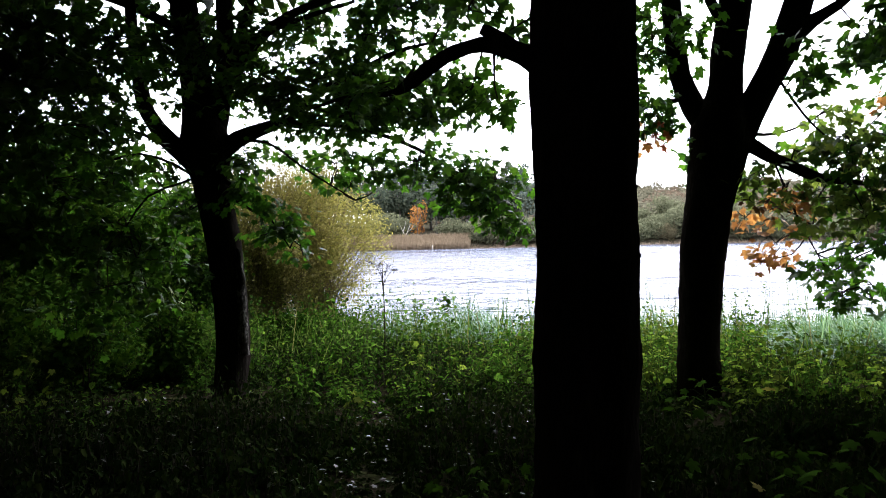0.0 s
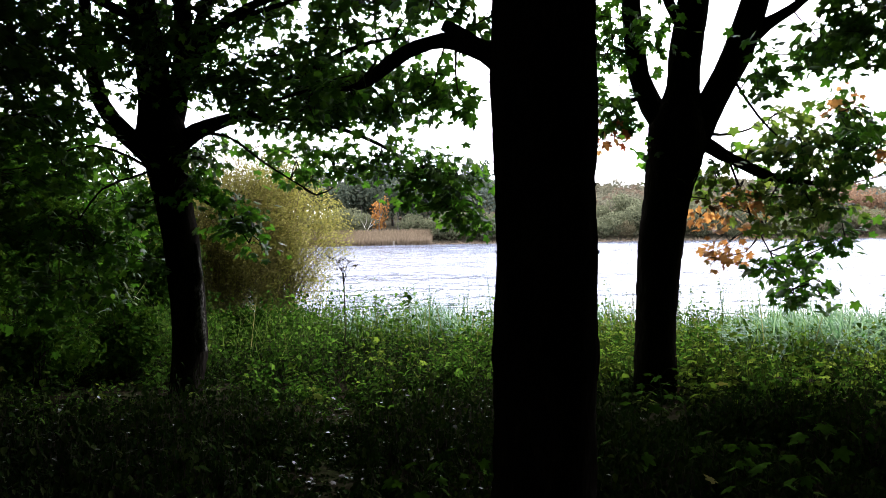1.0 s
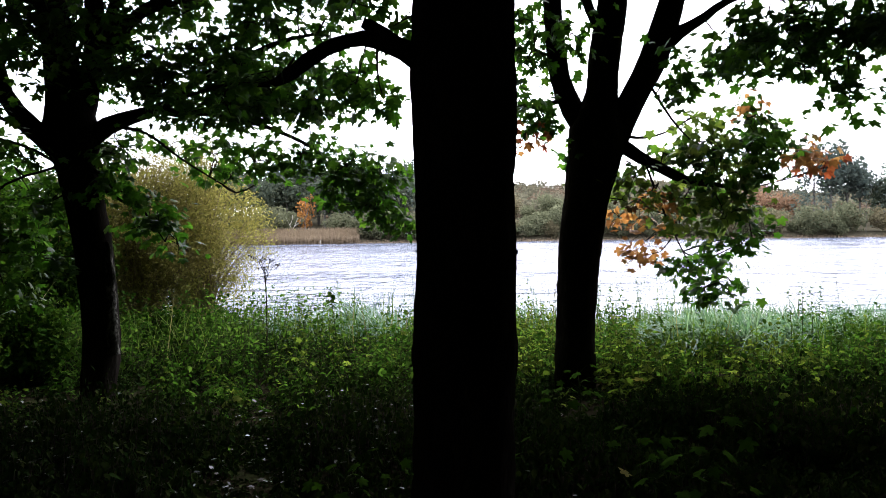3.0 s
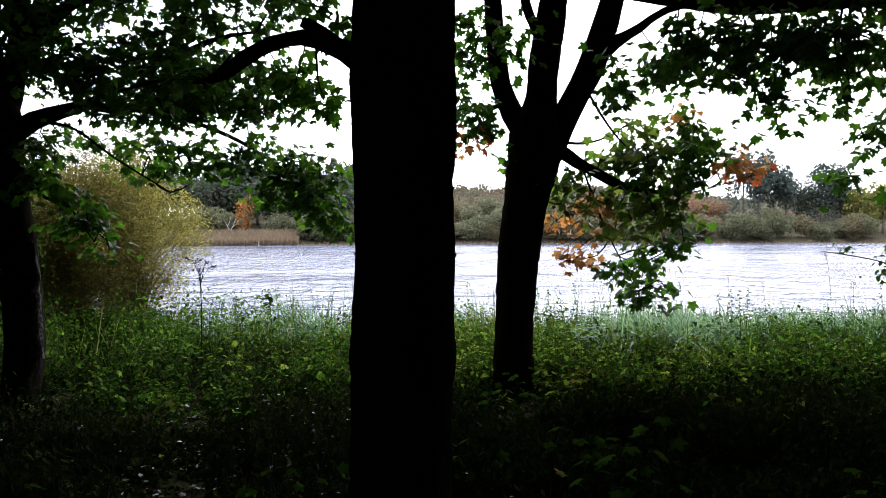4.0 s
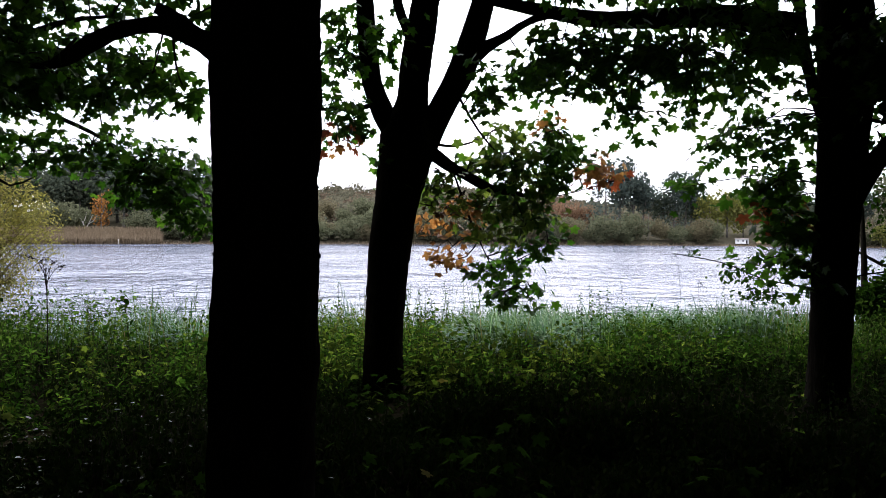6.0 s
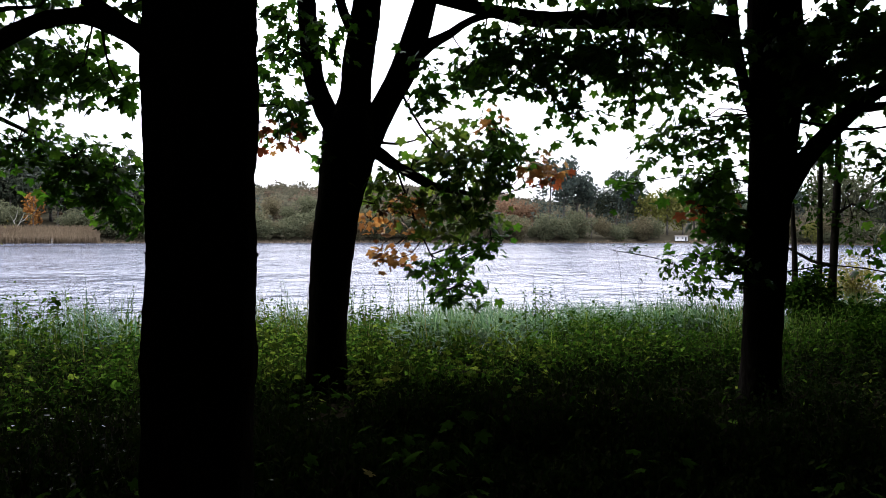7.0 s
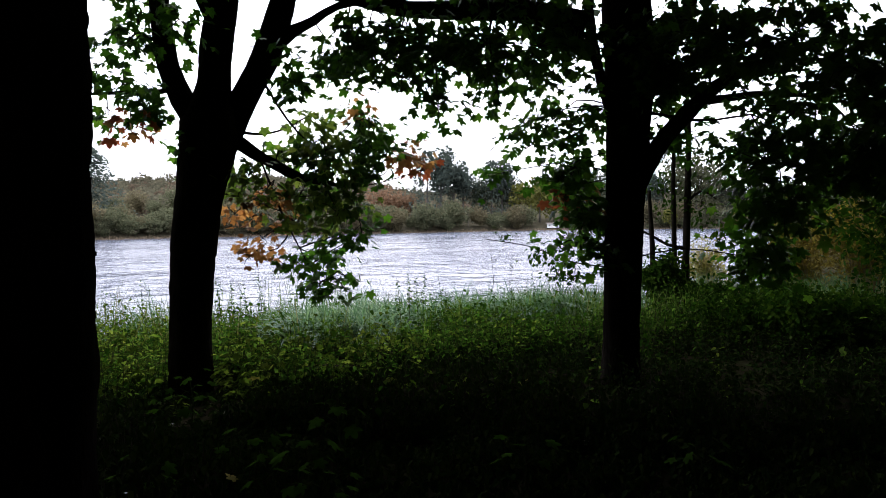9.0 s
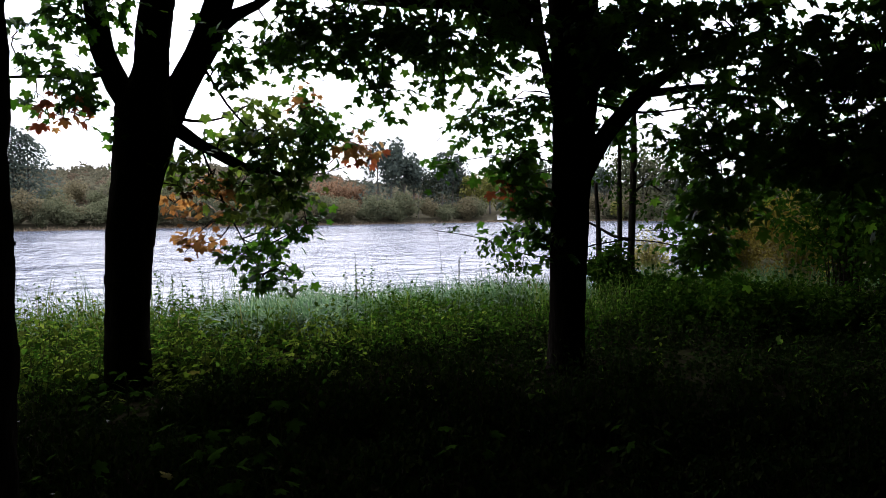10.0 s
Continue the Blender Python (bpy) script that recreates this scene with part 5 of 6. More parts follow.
def sedge(place, h, n, lean, label, mat=SEDGE, name="sedge_tussock"):
    """A tussock of long blades that arch over to one side."""
    g = float(ground_z(place[0], place[1]))
    t0 = thing(name, (place[0], place[1], g), label, "sedge", "sedge tussocks")
    p = np.stack([rng.normal(0, 0.13, n), rng.normal(0, 0.13, n), np.zeros(n)], -1)
    yaw = radians(lean) + rng.normal(0, 0.7, n)
    v, f = scatter(BLADE_V, BLADE_F, p, turns(yaw, rng.normal(-0.6, 0.35, n), rng.normal(0, 0.3, n)), np.stack([np.full(n, 0.85), h * rng.uniform(1.2, 3.4, n), h * rng.uniform(0.6, 1.15, n)], -1))
    tagged(solid("blade_tuft", v, f, mat, t0), kind="stuff")


for px_, py_ in ((4.37, 8.39), (4.84, 8.59), (5.05, 8.24), (5.61, 8.60), (6.08, 8.77), (5.43, 9.18), (5.00, 9.19), (6.44, 8.75), (6.02, 9.52), (7.30, 9.11), (7.47, 8.71), (7.96, 8.81), (7.99, 9.58), (8.10, 8.41), (8.64, 8.44), (9.04, 8.31)):
    sedge((px_, py_), rng.uniform(0.58, 0.74), 320, 100, "bluish green sedge tussock bending over the bank")
for px_, py_ in ((-0.34, 10.59), (0.07, 10.90), (0.55, 10.49), (0.98, 10.76), (2.97, 10.18), (3.27, 10.40)):
    sedge((px_, py_), rng.uniform(0.8, 0.98), 220, 60, "pale green sedge tussock at the water")

for px_, py_ in ((11.60, 7.19), (12.06, 7.20), (12.01, 6.90), (12.36, 6.89), (11.81, 7.60)):
    sedge((px_, py_), rng.uniform(0.6, 0.75), 90, 80, "straw-coloured dry grass tussock by the water", DRY_GRASS, "dry_grass_tussock")

# litter on the path and round it
lx_, ly_ = polar_spots(3400, 1.8, 7.0, -42, 70)
p_ = on_path(lx_, ly_)
lk = rng.random(len(lx_)) < 0.04 + 0.65 * p_
lx_, ly_ = lx_[lk], ly_[lk]
ln = len(lx_)
rot = turns(rng.uniform(0, 6.3, ln), rng.normal(0, 0.25, ln), rng.normal(0, 0.3, ln))
v, f = scatter(MAPLE_V, MAPLE_F, np.stack([lx_, ly_, ground_z(lx_, ly_) + 0.02 + 0.05 * rng.random(ln)], -1), rot, 0.03 * rng.uniform(0.4, 1.5, ln))
tagged(solid("leaf_litter", v, f, LITTER), "pale dead leaves littering the narrow path", "leaf litter", kind="stuff")


def single_leaf(place, size, mat, label, yaw, tilt):
    v, f = scatter(MAPLE_V, MAPLE_F, np.zeros((1, 3)), turns(np.array([yaw]), np.array([tilt]), np.array([0.2])), np.array([size]))
    ob = solid("fallen_leaf", v, f, mat)
    ob.location = place
    return tagged(ob, label, "leaf", "fallen leaves")


single_leaf((1.68, 3.87, 0.19), 0.08, YELLOW_FALLEN, "pale yellow fallen leaf on the dark ground", 0.6, 0.5)
single_leaf((2.61, 5.84, 0.28), 0.09, YELLOW_FALLEN, "pale fallen leaf caught on the weeds", 2.2, 0.6)
single_leaf((4.67, 4.83, 0.12), 0.08, YELLOW_FALLEN, "pale fallen leaf caught on the weeds", 4.0, 0.7)


# ---- single tall weeds that stand out against the water ----
def umbel(name, place, top_z, label, heads=7, spread=0.16, r=0.008):
    g = float(ground_z(place[0], place[1]))
    t0 = thing(name, (place[0], place[1], g), label, "weed")
    h = top_z - g
    v, f = tube([(0, 0, 0, r), (0.01, 0, h * 0.5, r * 0.8), (0, 0.01, h * 0.86, r * 0.6)], 5, 0.1)
    solid("stalk", v, f, TWIG, t0)
    for i in range(heads):
        a = i * 2.4
        e = np.array([math.cos(a) * spread * rng.uniform(0.4, 1), math.sin(a) * spread * rng.uniform(0.4, 1), h * rng.uniform(0.9, 1.02)])
        pv = [tube([(0, 0, h * rng.uniform(0.72, 0.86), r * 0.5), (*(e * np.array([0.6, 0.6, 0.98])), r * 0.4), (*e, r * 0.3)], 4, 0)]
        k = 14
        lv, lf = scatter(TUFT_V, TUFT_F, e + rng.normal(size=(k, 3)) * np.array([0.025, 0.025, 0.012]), turns(rng.uniform(0, 6, k), rng.normal(0, 0.6, k), rng.normal(0, 0.6, k)), np.full(k, 0.022))
        pv.append((lv, [tuple(q) for q in lf.tolist()]))
        vv, ff = join(pv)
        tagged(solid("seed_head", vv, ff, TWIG, t0), kind="stuff")
    return t0


umbel("umbel_weed", (-0.70, 8.57), 1.27, "dry brown umbel weed with seed heads")


def leafy_weed(place, h, label, n=9, size=0.09, mat=SHRUB, low=0.45):
    g = float(ground_z(place[0], place[1]))
    t0 = thing("tall_weed", (place[0], place[1], g), label, "weed", "tall weeds")
    lean = rng.normal(0, 0.06, 2)
    v, f = tube([(0, 0, 0, 0.005), (lean[0] * 0.3, lean[1] * 0.3, h * 0.5, 0.0035), (lean[0], lean[1], h, 0.002)], 5, 0.1)
    solid("stem", v, f, STEM, t0)
    u = np.linspace(low, 1, n)
    pos = np.stack([lean[0] * u, lean[1] * u, h * u], -1)
    lv, lf = scatter(OVATE_V, OVATE_F, pos, turns(np.arange(n) * 2.4, rng.uniform(-0.8, 0.2, n), rng.normal(0, 0.3, n)), size * (1.2 - 0.6 * u))
    solid("leaves", lv, lf, mat, t0)


leafy_weed((0.10, 8.40), 0.92, "dark leafy weed standing above the grass", 11, 0.13, low=0.8)
for (px_, py_, pz_), hh in (((5.58, 8.14, 0.51), 0.8), ((5.73, 8.16, 0.50), 0.88), ((5.77, 8.01, 0.52), 0.82), ((3.39, 8.77, 0.73), 0.92), ((3.52, 8.82, 0.72), 0.86), ((3.87, 8.67, 0.73), 0.94), ((3.83, 8.86, 0.49), 0.86), ((3.45, 9.09, 0.61), 0.9), ((6.11, 8.39, 0.44), 0.86)):
    leafy_weed((px_, py_), hh, "dark leafy weed rising above the sedge", 16, 0.075, NETTLE, 0.5)
for px_, py_, hh in ((2.6, 9.3, 0.95), (3.4, 9.6, 0.98), (3.9, 9.2, 0.92), (4.6, 10.4, 0.95), (5.4, 10.2, 1.0), (6.6, 9.5, 1.02), (7.2, 9.4, 0.98), (9.0, 8.6, 0.98), (2.1, 9.9, 0.95), (-0.4, 10.3, 0.95), (-0.1, 10.0, 0.9), (0.9, 10.6, 0.95), (8.2, 8.3, 0.95), (10.2, 7.9, 0.98)):
    leafy_weed((px_, py_), hh, "slim green weed with small leaves", 10, 0.06, NETTLE)


def bent_stalk(foot, tip):
    """One dry stalk that rises from the grass and bows over at its tip."""
    g = float(ground_z(*foot))
    t0 = thing("dry_stalk", (*foot, g), "thin bare stalk bowing over the bank", "weed", "dry stalks")
    d = np.array(tip) - np.array([*foot, g])
    v, f = tube([(0, 0, 0, 0.004), (*(d * np.array([0.2, 0.2, 0.55])), 0.0035), (*(d * np.array([0.6, 0.6, 0.9])), 0.003), (*d, 0.002)], 5, 0.08)
    solid("stem", v, f, STEM, t0)
    e = d + np.array([0.05, 0.0, -0.06])
    v, f = tube([(*d, 0.003), (*((d + e) / 2 + np.array([0, 0, 0.02])), 0.006), (*e, 0.002)], 5, 0.03)
    solid("seed_head", v, f, STEM, t0)


for foot_, tip_ in (((7.75, 8.75), (7.7, 8.86, 1.25)), ((7.94, 8.58), (7.96, 8.6, 0.85)), ((3.62, 7.37), (3.68, 7.45, 0.5)), ((8.48, 9.22), (8.52, 9.24, 0.81))):
    bent_stalk(foot_, tip_)


def seedling(place, h, n, size, label, mat=SHRUB):
    """A young maple: one wiry stem and a few broad leaves on long stalks."""
    g = float(ground_z(place[0], place[1]))
    t0 = thing("maple_seedling", (place[0], place[1], g), label, "seedling", "maple seedlings")
    v, f = tube([(0, 0, 0, 0.006), (0.02, 0, h * 0.5, 0.005), (0, 0.02, h, 0.003)], 5, 0.1)
    solid("stem", v, f, STEM, t0)
    for i in range(n):
        a, u = i * 2.4, 0.45 + 0.55 * (i + 1) / n
        e = np.array([math.cos(a) * 0.14, math.sin(a) * 0.14, h * u + 0.03])
        v, f = tube([(0, 0, h * u - 0.03, 0.002), (*(e * np.array([0.6, 0.6, 1.0])), 0.002), (*e, 0.0015)], 4, 0)
        stalk = solid("leaf_stalk", v, f, STEM, t0)
        lv, lf = scatter(MAPLE_V, MAPLE_F, e[None], turns(np.array([a - 1.57]), rng.uniform(-0.7, -0.1, 1), rng.normal(0, 0.3, 1)), np.array([size * rng.uniform(0.7, 1.2)]))
        solid("leaf", lv, lf, mat, stalk)


for spot, h_, n_, s_ in (((1.97, 5.56), 0.45, 9, 0.085), ((1.81, 5.41), 0.35, 6, 0.08), ((2.09, 3.87), 0.34, 8, 0.09), ((2.49, 4.22), 0.4, 8, 0.095), ((1.81, 3.68), 0.25, 7, 0.085), ((2.00, 3.46), 0.25, 7, 0.085), ((1.87, 4.20), 0.3, 7, 0.085), ((3.16, 3.17), 0.3, 7, 0.09), ((3.99, 2.55), 0.3, 7, 0.09), ((0.32, 4.29), 0.22, 7, 0.07), ((0.06, 4.00), 0.22, 7, 0.07), ((1.26, 4.22), 0.25, 7, 0.075)):
    seedling(spot, h_, n_, s_, "young maple seedling with broad green leaves")

# ---- far shore ----
def at(azimuth, r):
    a, r = radians(azimuth), r + float(shore_shift(azimuth))
    x, y = r * math.sin(a), r * math.cos(a)
    return x, y, float(ground_z(x, y)) - 0.1


def lumpy(n, w, h, lumps, base=0.0, flat=0.8):
    """Leaf places on the skins of many overlapping lumps."""
    c = in_ball(lumps) * np.array([w * 0.36, w * 0.36, h * 0.36]) + np.array([0, 0, base + h * 0.5])
    who = rng.integers(0, lumps, n)
    d = rng.normal(size=(n, 3))
    d /= np.linalg.norm(d, axis=1)[:, None]
    rad = rng.uniform(0.6, 1.0, lumps)[who, None] * np.array([w * 0.22, w * 0.22, h * 0.2])
    p = c[who] + d * rad * rng.uniform(0.75, 1.1, (n, 1))
    p[:, 2] = np.maximum(p[:, 2], base * 0.6 + 0.05)
    return p, d


def far_broadleaf(name, w, h, mat, label, n=900, leaf=0.42, trunk=True, category="tree", base=0.05, lumps=22):
    t0 = thing(name, (0, 0, 0), label, category, "far shore trees")
    if trunk:
        v, f = join([tube([(0, 0, 0, 0.18), (0.1, 0, h * 0.4, 0.12), (0.2, 0.1, h * 0.8, 0.05)], 6, 1.0),
                     tube([(0, 0, h * 0.3, 0.1), (w * 0.2, 0, h * 0.6, 0.04)], 5, 1.0), tube([(0, 0, h * 0.35, 0.1), (-w * 0.2, 0.2, h * 0.65, 0.04)], 5, 1.0)])
        solid("trunk", v, f, BARK_GREY, t0)
    p, d = lumpy(n, w, h * (1 - base), lumps, h * base)
    v, f = scatter(TUFT_V, TUFT_F, p, facing(d, 0.75), leaf * rng.uniform(0.4, 1.3, n))
    solid("crown", v, f, mat, t0)
    return t0


def far_conifer(w, h, label, mat=FAR_CONIFER, n=2000):
    t0 = thing("conifer", (0, 0, 0), label, "tree", "far shore trees")
    v, f = tube([(0, 0, 0, 0.2), (0, 0, h * 0.5, 0.12), (0, 0, h * 0.98, 0.02)], 6, 1.0)
    solid("trunk", v, f, BARK_GREY, t0)
    u = rng.random(n) ** 0.75
    tier = np.clip(u + rng.normal(0, 0.03, n), 0, 1)
    a = rng.integers(0, 9, n) * 0.7 + tier * 9 + rng.normal(0, 0.12, n)
    reach = (1.03 - tier) ** 0.55 * w * 0.5 * rng.uniform(0.2, 1.05, n) * (1 + 0.35 * np.sin(a * 2 + 1) + 0.25 * np.sin(tier * 31))
    p = np.stack([np.cos(a) * reach, np.sin(a) * reach, h * (0.06 + 0.94 * tier) - reach * 0.22 + 0.25 * np.sin(a * 3)], -1)
    v, f = scatter(TUFT_V, TUFT_F, p, turns(a - 1.57, rng.uniform(-0.9, 0.4, n), rng.normal(0, 0.6, n)), 0.42 * rng.uniform(0.6, 1.2, n))
    solid("crown", v, f, mat, t0)
    return t0


def stand(makers, spots):
    """Place one of each kind first, then copies of it, turned and scaled."""
    used = {}
    for i, (kind, azimuth, r, s) in enumerate(spots):
        m = Matrix.Translation(at(azimuth, r)) @ pose(0, 0, 0, 0, 0, (i * 77) % 360)
        if kind not in used:
            used[kind] = makers[kind]()
            ob = used[kind]
            ob.matrix_basis = m
        else:
            ob = copy_thing(used[kind], m)
        ob.scale = (s, s, s)


KINDS = {
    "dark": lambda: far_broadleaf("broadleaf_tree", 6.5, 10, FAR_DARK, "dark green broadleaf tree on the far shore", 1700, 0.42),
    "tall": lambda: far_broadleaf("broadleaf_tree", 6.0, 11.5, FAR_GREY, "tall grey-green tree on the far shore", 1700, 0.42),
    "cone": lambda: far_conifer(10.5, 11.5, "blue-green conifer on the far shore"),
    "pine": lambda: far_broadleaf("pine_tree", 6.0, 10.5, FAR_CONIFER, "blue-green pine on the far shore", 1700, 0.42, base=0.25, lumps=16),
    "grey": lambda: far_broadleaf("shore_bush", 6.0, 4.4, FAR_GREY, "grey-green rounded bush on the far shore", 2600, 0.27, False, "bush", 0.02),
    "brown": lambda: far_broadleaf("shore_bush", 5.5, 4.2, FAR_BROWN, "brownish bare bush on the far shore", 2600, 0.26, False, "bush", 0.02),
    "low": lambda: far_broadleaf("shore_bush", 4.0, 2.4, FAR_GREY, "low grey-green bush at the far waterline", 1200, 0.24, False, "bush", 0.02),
    "rust": lambda: far_broadleaf("rust_tree", 7.0, 7.0, FAR_RUST, "rust-brown autumn tree on the far shore", 1500, 0.4),
    "gold": lambda: far_broadleaf("yellow_tree", 6.0, 8.0, FAR_YELLOW, "yellow-green autumn tree on the far shore", 1500, 0.4),
    "flame": lambda: far_broadleaf("orange_tree", 3.6, 7.0, FAR_ORANGE, "orange autumn tree on the far shore", 1000, 0.27, lumps=12),
}
spots = [("flame", -1.9, 131, 1.0), ("dark", -2.6, 140, 1.25), ("pine", -1.5, 141, 1.3), ("dark", -0.8, 142, 1.2)]
for a_, s_ in ((-9.5, 0.95), (-7.6, 1.0), (-5.6, 1.02), (-4.6, 0.9), (-3.2, 1.0), (-0.4, 0.98), (0.8, 1.0), (2.2, 0.9), (3.6, 0.95), (5.2, 0.92)):
    spots.append(("dark" if int(a_ * 10) % 3 else "pine", a_, 137 + 3 * math.sin(a_ * 5), s_ * 1.12))
for i in range(16):
    spots.append((("pine", "dark")[i % 2], -7.5 + i * 0.95, 144 + 3 * math.sin(i * 2.3), 1.0 + 0.18 * math.sin(i * 1.9)))
for a_, s_ in ((-12, 0.9), (-10.5, 0.9), (-9.2, 1.0), (-8.0, 0.9), (-7.0, 1.0), (-6.0, 0.8), (-5.0, 1.1), (-4.4, 1.2), (-3.4, 1.0), (0.9, 0.95), (1.6, 0.85), (2.8, 0.8), (4.2, 0.9), (5.6, 0.85)):
    spots.append(("grey", a_, 128.5, s_))
for a_, s_ in ((8.2, 1.0), (9.4, 1.12), (10.4, 1.15), (11.3, 1.05)):
    spots.append(("cone", a_, 135, s_))
for i in range(22):
    a_ = 6.6 + i * 1.32
    spots.append((("grey", "brown", "grey", "grey", "low", "brown")[i % 6], a_, 125 + 4 * abs(math.sin(i * 2.1)), 0.8 + 0.3 * math.sin(i * 1.7)))
for i in range(14):
    spots.append((("grey", "brown", "tall")[i % 3] if i % 3 < 2 else "grey", 12.5 + i * 1.5, 140 + 8 * abs(math.sin(i * 1.3)), 0.95 + 0.25 * math.sin(i * 2.7)))
for a_, s_ in ((31.0, 0.9), (32.6, 1.0), (33.8, 0.85)):
    spots.append(("rust", a_, 137, s_))
for a_, s_ in ((35.6, 0.9), (36.6, 1.15), (37.6, 0.95), (38.4, 0.88), (40.6, 0.8), (41.4, 0.95)):
    spots.append(("cone" if s_ in (0.9, 0.8) else "pine", a_, 134, s_ * 1.3))
for a_, s_ in ((39.8, 0.85), (41.8, 0.9), (46.2, 0.95), (47.4, 0.9), (48.6, 1.0)):
    spots.append(("dark", a_, 135, s_ * 1.2))
for a_, s_ in ((43.0, 0.95), (44.3, 1.05), (45.4, 0.9)):
    spots.append(("gold", a_, 131, s_ * 1.15))
for i in range(10):
    spots.append((("grey", "brown", "low")[i % 3], 36 + i * 1.6, 126.5, 0.75 + 0.2 * math.sin(i * 2.0)))
for a_, s_ in ((50.0, 0.9), (51.5, 1.0), (53.0, 1.05), (54.6, 1.3), (55.8, 1.4), (57.0, 1.2), (58.4, 1.0), (60, 1.0), (62, 0.9), (64, 1.0), (66, 1.0)):
    spots.append(("tall" if s_ > 1.1 else ("pine" if int(a_) % 2 else "dark"), a_, 128, s_))
for i in range(10):
    spots.append((("gold", "grey", "low")[i % 3], 49.5 + i * 1.5, 122.5 - 0.2 * i, 0.6 + 0.15 * math.sin(i * 2.0)))
for i in range(12):
    spots.append(("dark" if i % 2 else "tall", -40 + i * 2.6, 134, 1.0))
for i in range(66):
    spots.append((("low", "grey", "brown", "grey", "grey", "low", "brown")[i % 7], 2.8 + i * 0.9 + 0.25 * math.sin(i * 5.3), 124.2 + 0.9 * math.sin(i * 3.1), 0.95 + 0.3 * math.sin(i * 2.3)))
spots = [q for q in spots if not (q[0] in ("low", "grey", "brown", "gold") and (43.9 < q[1] < 47.6 or 38.2 < q[1] < 39.3) and q[2] < 128)]
stand(KINDS, spots)

# scrub over the hill
def hill_cover(hn, r0, r1, big, mat, name, label, per=56):
    ha, hr = np.radians(rng.uniform(-4, 66, hn)), rng.uniform(r0, r1, hn)
    hr = hr + shore_shift(np.degrees(ha))
    hx, hy = hr * np.sin(ha), hr * np.cos(ha)
    hs = rng.uniform(0.5, 1.0, hn) * big
    d = rng.normal(size=(hn * per, 3))
    d /= np.linalg.norm(d, axis=1)[:, None]
    who = np.repeat(np.arange(hn), per)
    pos = np.stack([hx, hy, ground_z(hx, hy) + hs * 0.35], -1)[who] + d * np.stack([hs * 0.65, hs * 0.65, hs * 0.5], -1)[who] * rng.uniform(0.6, 1.05, (hn * per, 1))
    k = len(pos)
    v, f = scatter(TUFT_V, TUFT_F, pos, facing(d, 0.7), big * rng.uniform(0.12, 0.24, k))
    tagged(solid(name, v, f, mat), label, "scrub", kind="stuff")


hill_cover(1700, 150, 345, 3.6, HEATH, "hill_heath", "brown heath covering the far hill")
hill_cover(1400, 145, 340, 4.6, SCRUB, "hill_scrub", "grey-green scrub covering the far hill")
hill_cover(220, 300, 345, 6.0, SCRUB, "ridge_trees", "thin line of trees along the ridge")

# reed belt
rn = 16000
ra, rr = np.radians(rng.uniform(-9.5, 2.2, rn)), rng.uniform(120.5, 126, rn)
rr = rr + shore_shift(np.degrees(ra))
rx_, ry_ = rr * np.sin(ra), rr * np.cos(ra)
v, f = scatter(BLADE_V, BLADE_F, np.stack([rx_, ry_, np.maximum(ground_z(rx_, ry_), -1.0)], -1), turns(rng.uniform(0, 6.3, rn), rng.normal(0, 0.1, rn), rng.normal(0, 0.1, rn)), np.stack([np.full(rn, 2.8), np.full(rn, 1.3), rng.uniform(1.15, 1.75, rn)], -1))
tagged(solid("reed_belt", v, f, FAR_REED), "belt of dry tan reeds at the far water's edge", "reeds", kind="stuff")
bn = 9000
ba, br = np.radians(rng.uniform(2.0, 68, bn)), rng.uniform(119.6, 123, bn)
br = br + shore_shift(np.degrees(ba))
bx, by = br * np.sin(ba), br * np.cos(ba)
v, f = scatter(BLADE_V, BLADE_F, np.stack([bx, by, np.maximum(ground_z(bx, by), -0.9)], -1), turns(rng.uniform(0, 6.3, bn), rng.normal(0, 0.3, bn), rng.normal(0, 0.3, bn)), np.stack([np.full(bn, 5.0), np.full(bn, 1.0), rng.uniform(0.2, 0.5, bn)], -1))
tagged(solid("shore_grass", v, f, FAR_REED), "pale dry grass along the far waterline", "grass", kind="stuff")

# bleached dead tree in the reeds
dead = thing("dead_tree", at(-2.9, 126.5), "bleached white dead tree among reeds", "tree")
for pts in ([(0, 0, 0, 0.07), (0.05, 0, 1.2, 0.06), (-0.3, 0, 2.2, 0.04), (-0.8, 0, 3.2, 0.02)], [(0.05, 0, 1.1, 0.05), (0.5, 0, 2.0, 0.035), (1.0, 0, 3.2, 0.02)], [(-0.25, 0, 2.0, 0.04), (0.1, 0.1, 2.8, 0.03), (0.2, 0, 3.6, 0.015)], [(0.45, 0, 1.9, 0.035), (1.1, 0, 2.4, 0.025), (1.5, 0, 3.0, 0.015)]):
    v, f = tube(pts, 6, 0.3)
    solid("trunk" if pts[0][2] == 0 else "limb", v, f, PALE_WOOD, dead)
post = thing("bare_pole", at(38.75, 124.5), "pale bare pole standing on the far shore", "pole")
v, f = tube([(0, 0, 0, 0.06), (0.03, 0, 2.5, 0.045), (0, 0, 4.7, 0.03)], 8, 0.5)
solid("shaft", v, f, BARK_GREY, post)
marker = thing("marker_post", at(-0.75, 120.3), "short pale marker post in the reeds", "post")
v, f = tube([(0, 0, -0.6, 0.06), (0, 0, 1.5, 0.05)], 6, 0.5)
solid("shaft", v, f, PALE_WOOD, marker)


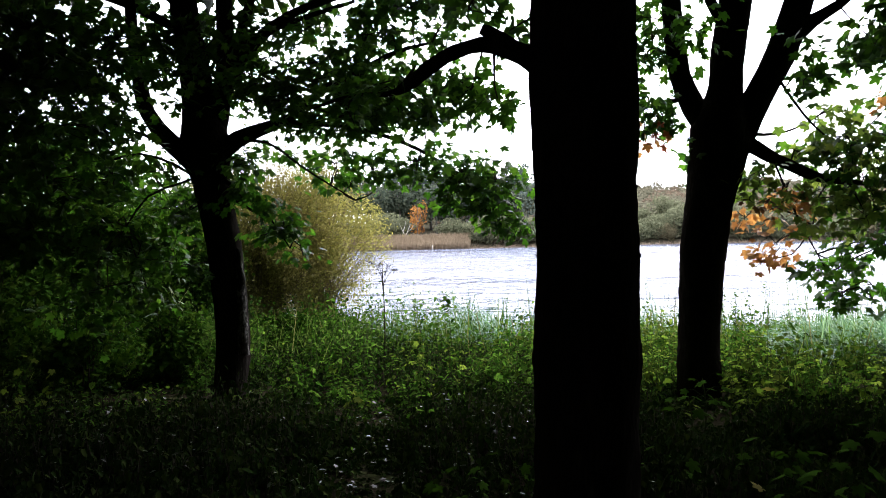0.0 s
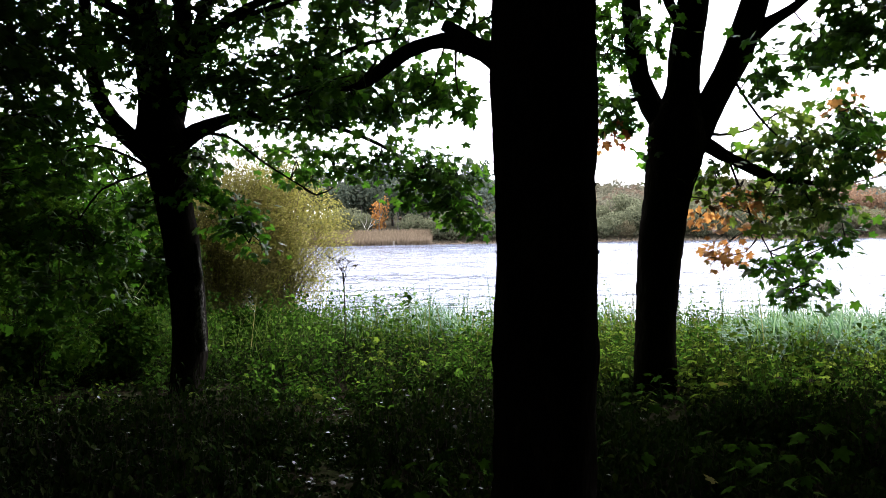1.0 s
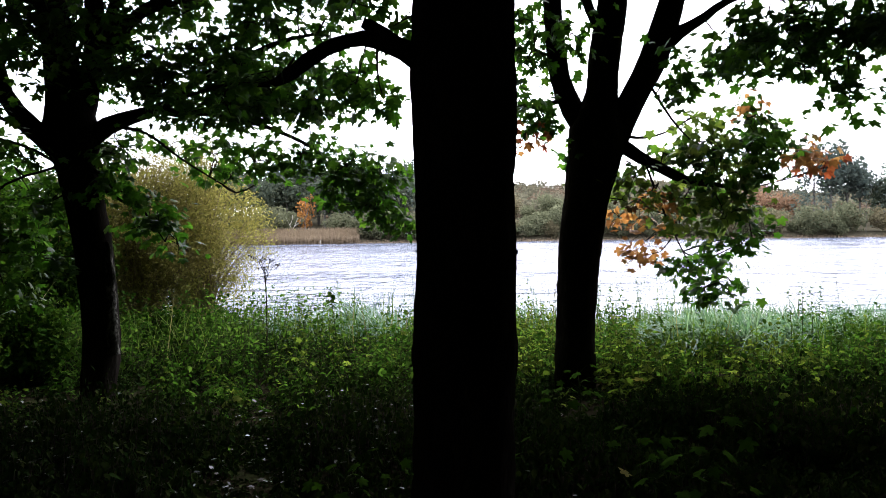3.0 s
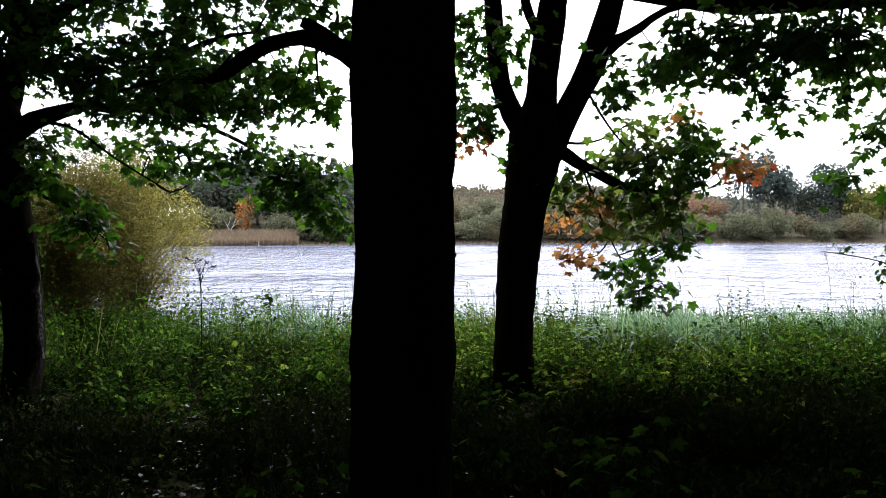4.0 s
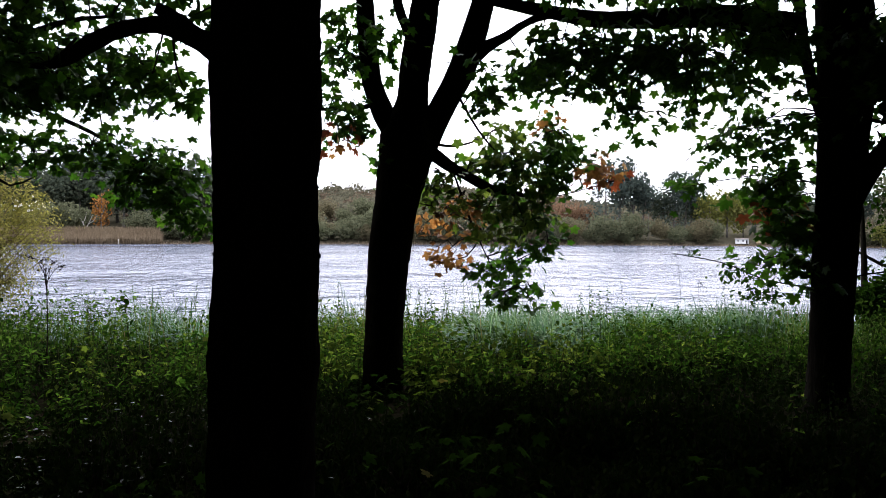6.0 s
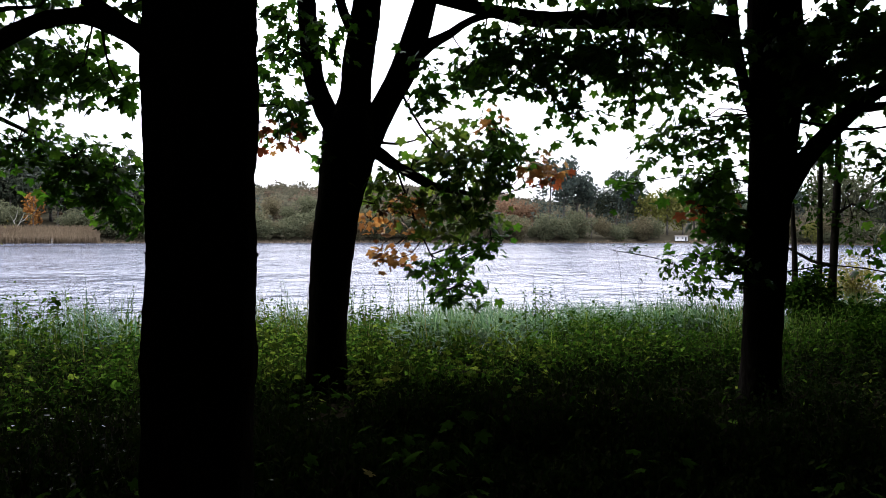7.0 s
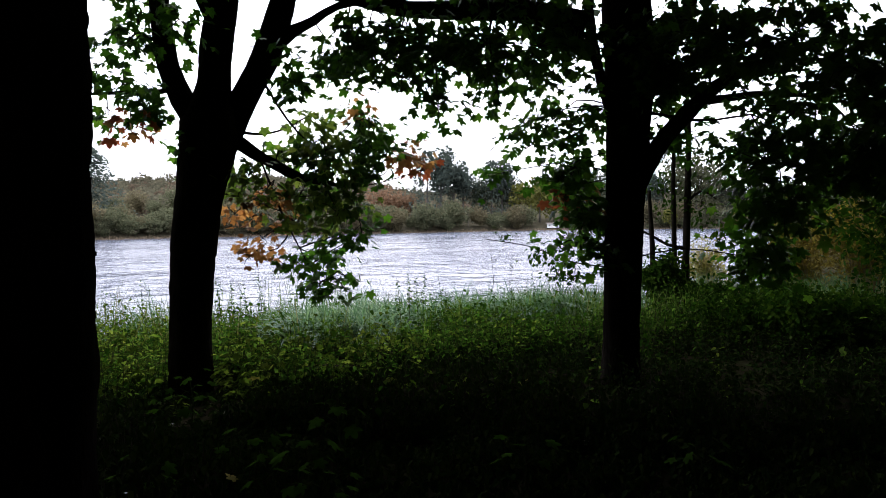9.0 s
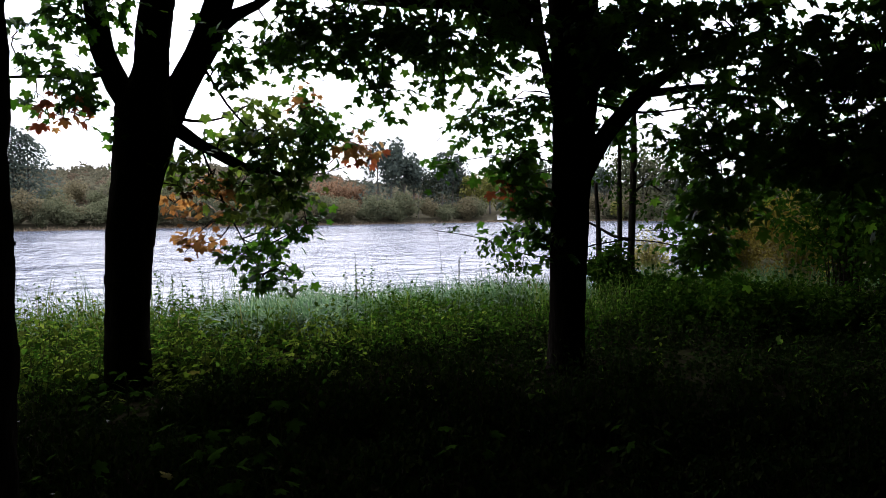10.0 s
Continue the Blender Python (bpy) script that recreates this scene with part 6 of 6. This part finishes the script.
def box(w, d_, h, at_=(0, 0, 0)):
    x, y, z = at_
    v = np.array([(sx * w / 2 + x, sy * d_ / 2 + y, z + sz * h) for sz in (0, 1) for sx, sy in ((-1, -1), (1, -1), (1, 1), (-1, 1))])
    return v, [(3, 2, 1, 0), (4, 5, 6, 7), (0, 1, 5, 4), (1, 2, 6, 5), (2, 3, 7, 6), (3, 0, 4, 7)]


def cabin(name, place, turn, w, wall_mat, label):
    t0 = thing(name, place, label, "building", "far cabins")
    t0.rotation_euler, t0.scale = (0, 0, radians(turn)), (1, 1, 0.72)
    v, f = box(w, 1.8, 1.1)
    solid("wall", v, f, wall_mat, t0, smooth=False)
    rv = np.array([(-w / 2 - 0.1, -1.1, 1.1), (w / 2 + 0.1, -1.1, 1.1), (w / 2 + 0.1, 1.1, 1.1), (-w / 2 - 0.1, 1.1, 1.1), (-w / 2 - 0.1, 0, 1.4), (w / 2 + 0.1, 0, 1.4)])
    solid("roof", rv, [(0, 1, 5, 4), (2, 3, 4, 5), (1, 2, 5), (3, 0, 4), (3, 2, 1, 0)], ROOF_FELT, t0, smooth=False)
    for k in (-0.28, 0.1):
        v, f = box(w * 0.12, 0.06, 0.3, (w * k, -0.92, 0.55))
        solid("window", v, f, DARK_PANE, t0, smooth=False)
    v, f = box(w * 0.12, 0.06, 0.85, (w * 0.36, -0.92, 0.05))
    solid("door", v, f, DARK_PANE, t0, smooth=False)


cabin("lakeside_cabin", at(45.3, 123.9), -45, 2.2, WHITE_PAINT, "small white cabin on the far shore")
cabin("lakeside_cabin", at(47.15, 124.2), -46, 4.4, TAN_WALL, "long tan cabin behind the white one")

# ---- unseen wood behind and beside the camera, added to block light ----
def shade_tree(place, h, w):
    t0 = thing("woodland_tree", place, "dense dark maple added out of view to block light", "tree", "wood behind the path")
    v, f = tube([(0, 0, -0.2, 0.3), (0, 0, 1, 0.22), (0.1, 0.1, h * 0.5, 0.16), (0, 0, h * 0.9, 0.05)], 12, 0.4, 0.06)
    solid("trunk", v, f, BARK, t0)
    n = 4600
    p, d = lumpy(n, w, h - 0.3, 40, 0.3)
    v, f = scatter(TUFT_V, TUFT_F, p, turns(rng.uniform(0, 6.3, n), rng.uniform(-1.2, 0.6, n), rng.normal(0, 0.6, n)), 0.5 * rng.uniform(0.6, 1.2, n))
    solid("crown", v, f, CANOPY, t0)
    return t0


wood = None
for i, (a_, r_) in enumerate(((102, 8.5), (128, 5.0), (112, 6.5), (130, 8), (150, 6), (168, 7.5), (186, 6), (204, 7.5), (222, 6.2), (242, 8), (262, 6.8), (282, 8.5), (300, 10), (312, 13), (88, 14), (106, 13), (140, 13), (175, 13), (210, 13), (245, 13), (275, 14), (318, 18), (86, 22), (322, 26), (92, 10.5), (118, 10), (143, 9), (160, 10), (178, 9.5), (196, 10), (214, 10), (232, 10), (252, 10.5), (270, 10.5), (290, 12), (98, 18), (122, 17), (158, 17), (192, 17), (228, 17), (260, 18), (300, 18))):
    a_r = radians(a_)
    spot = (r_ * math.sin(a_r), r_ * math.cos(a_r), 0.0)
    if wood is None:
        wood = shade_tree(spot, 9.0, 7.5)
    else:
        copy_thing(wood, Matrix.Translation(spot) @ pose(0, 0, 0, 0, 0, i * 61))
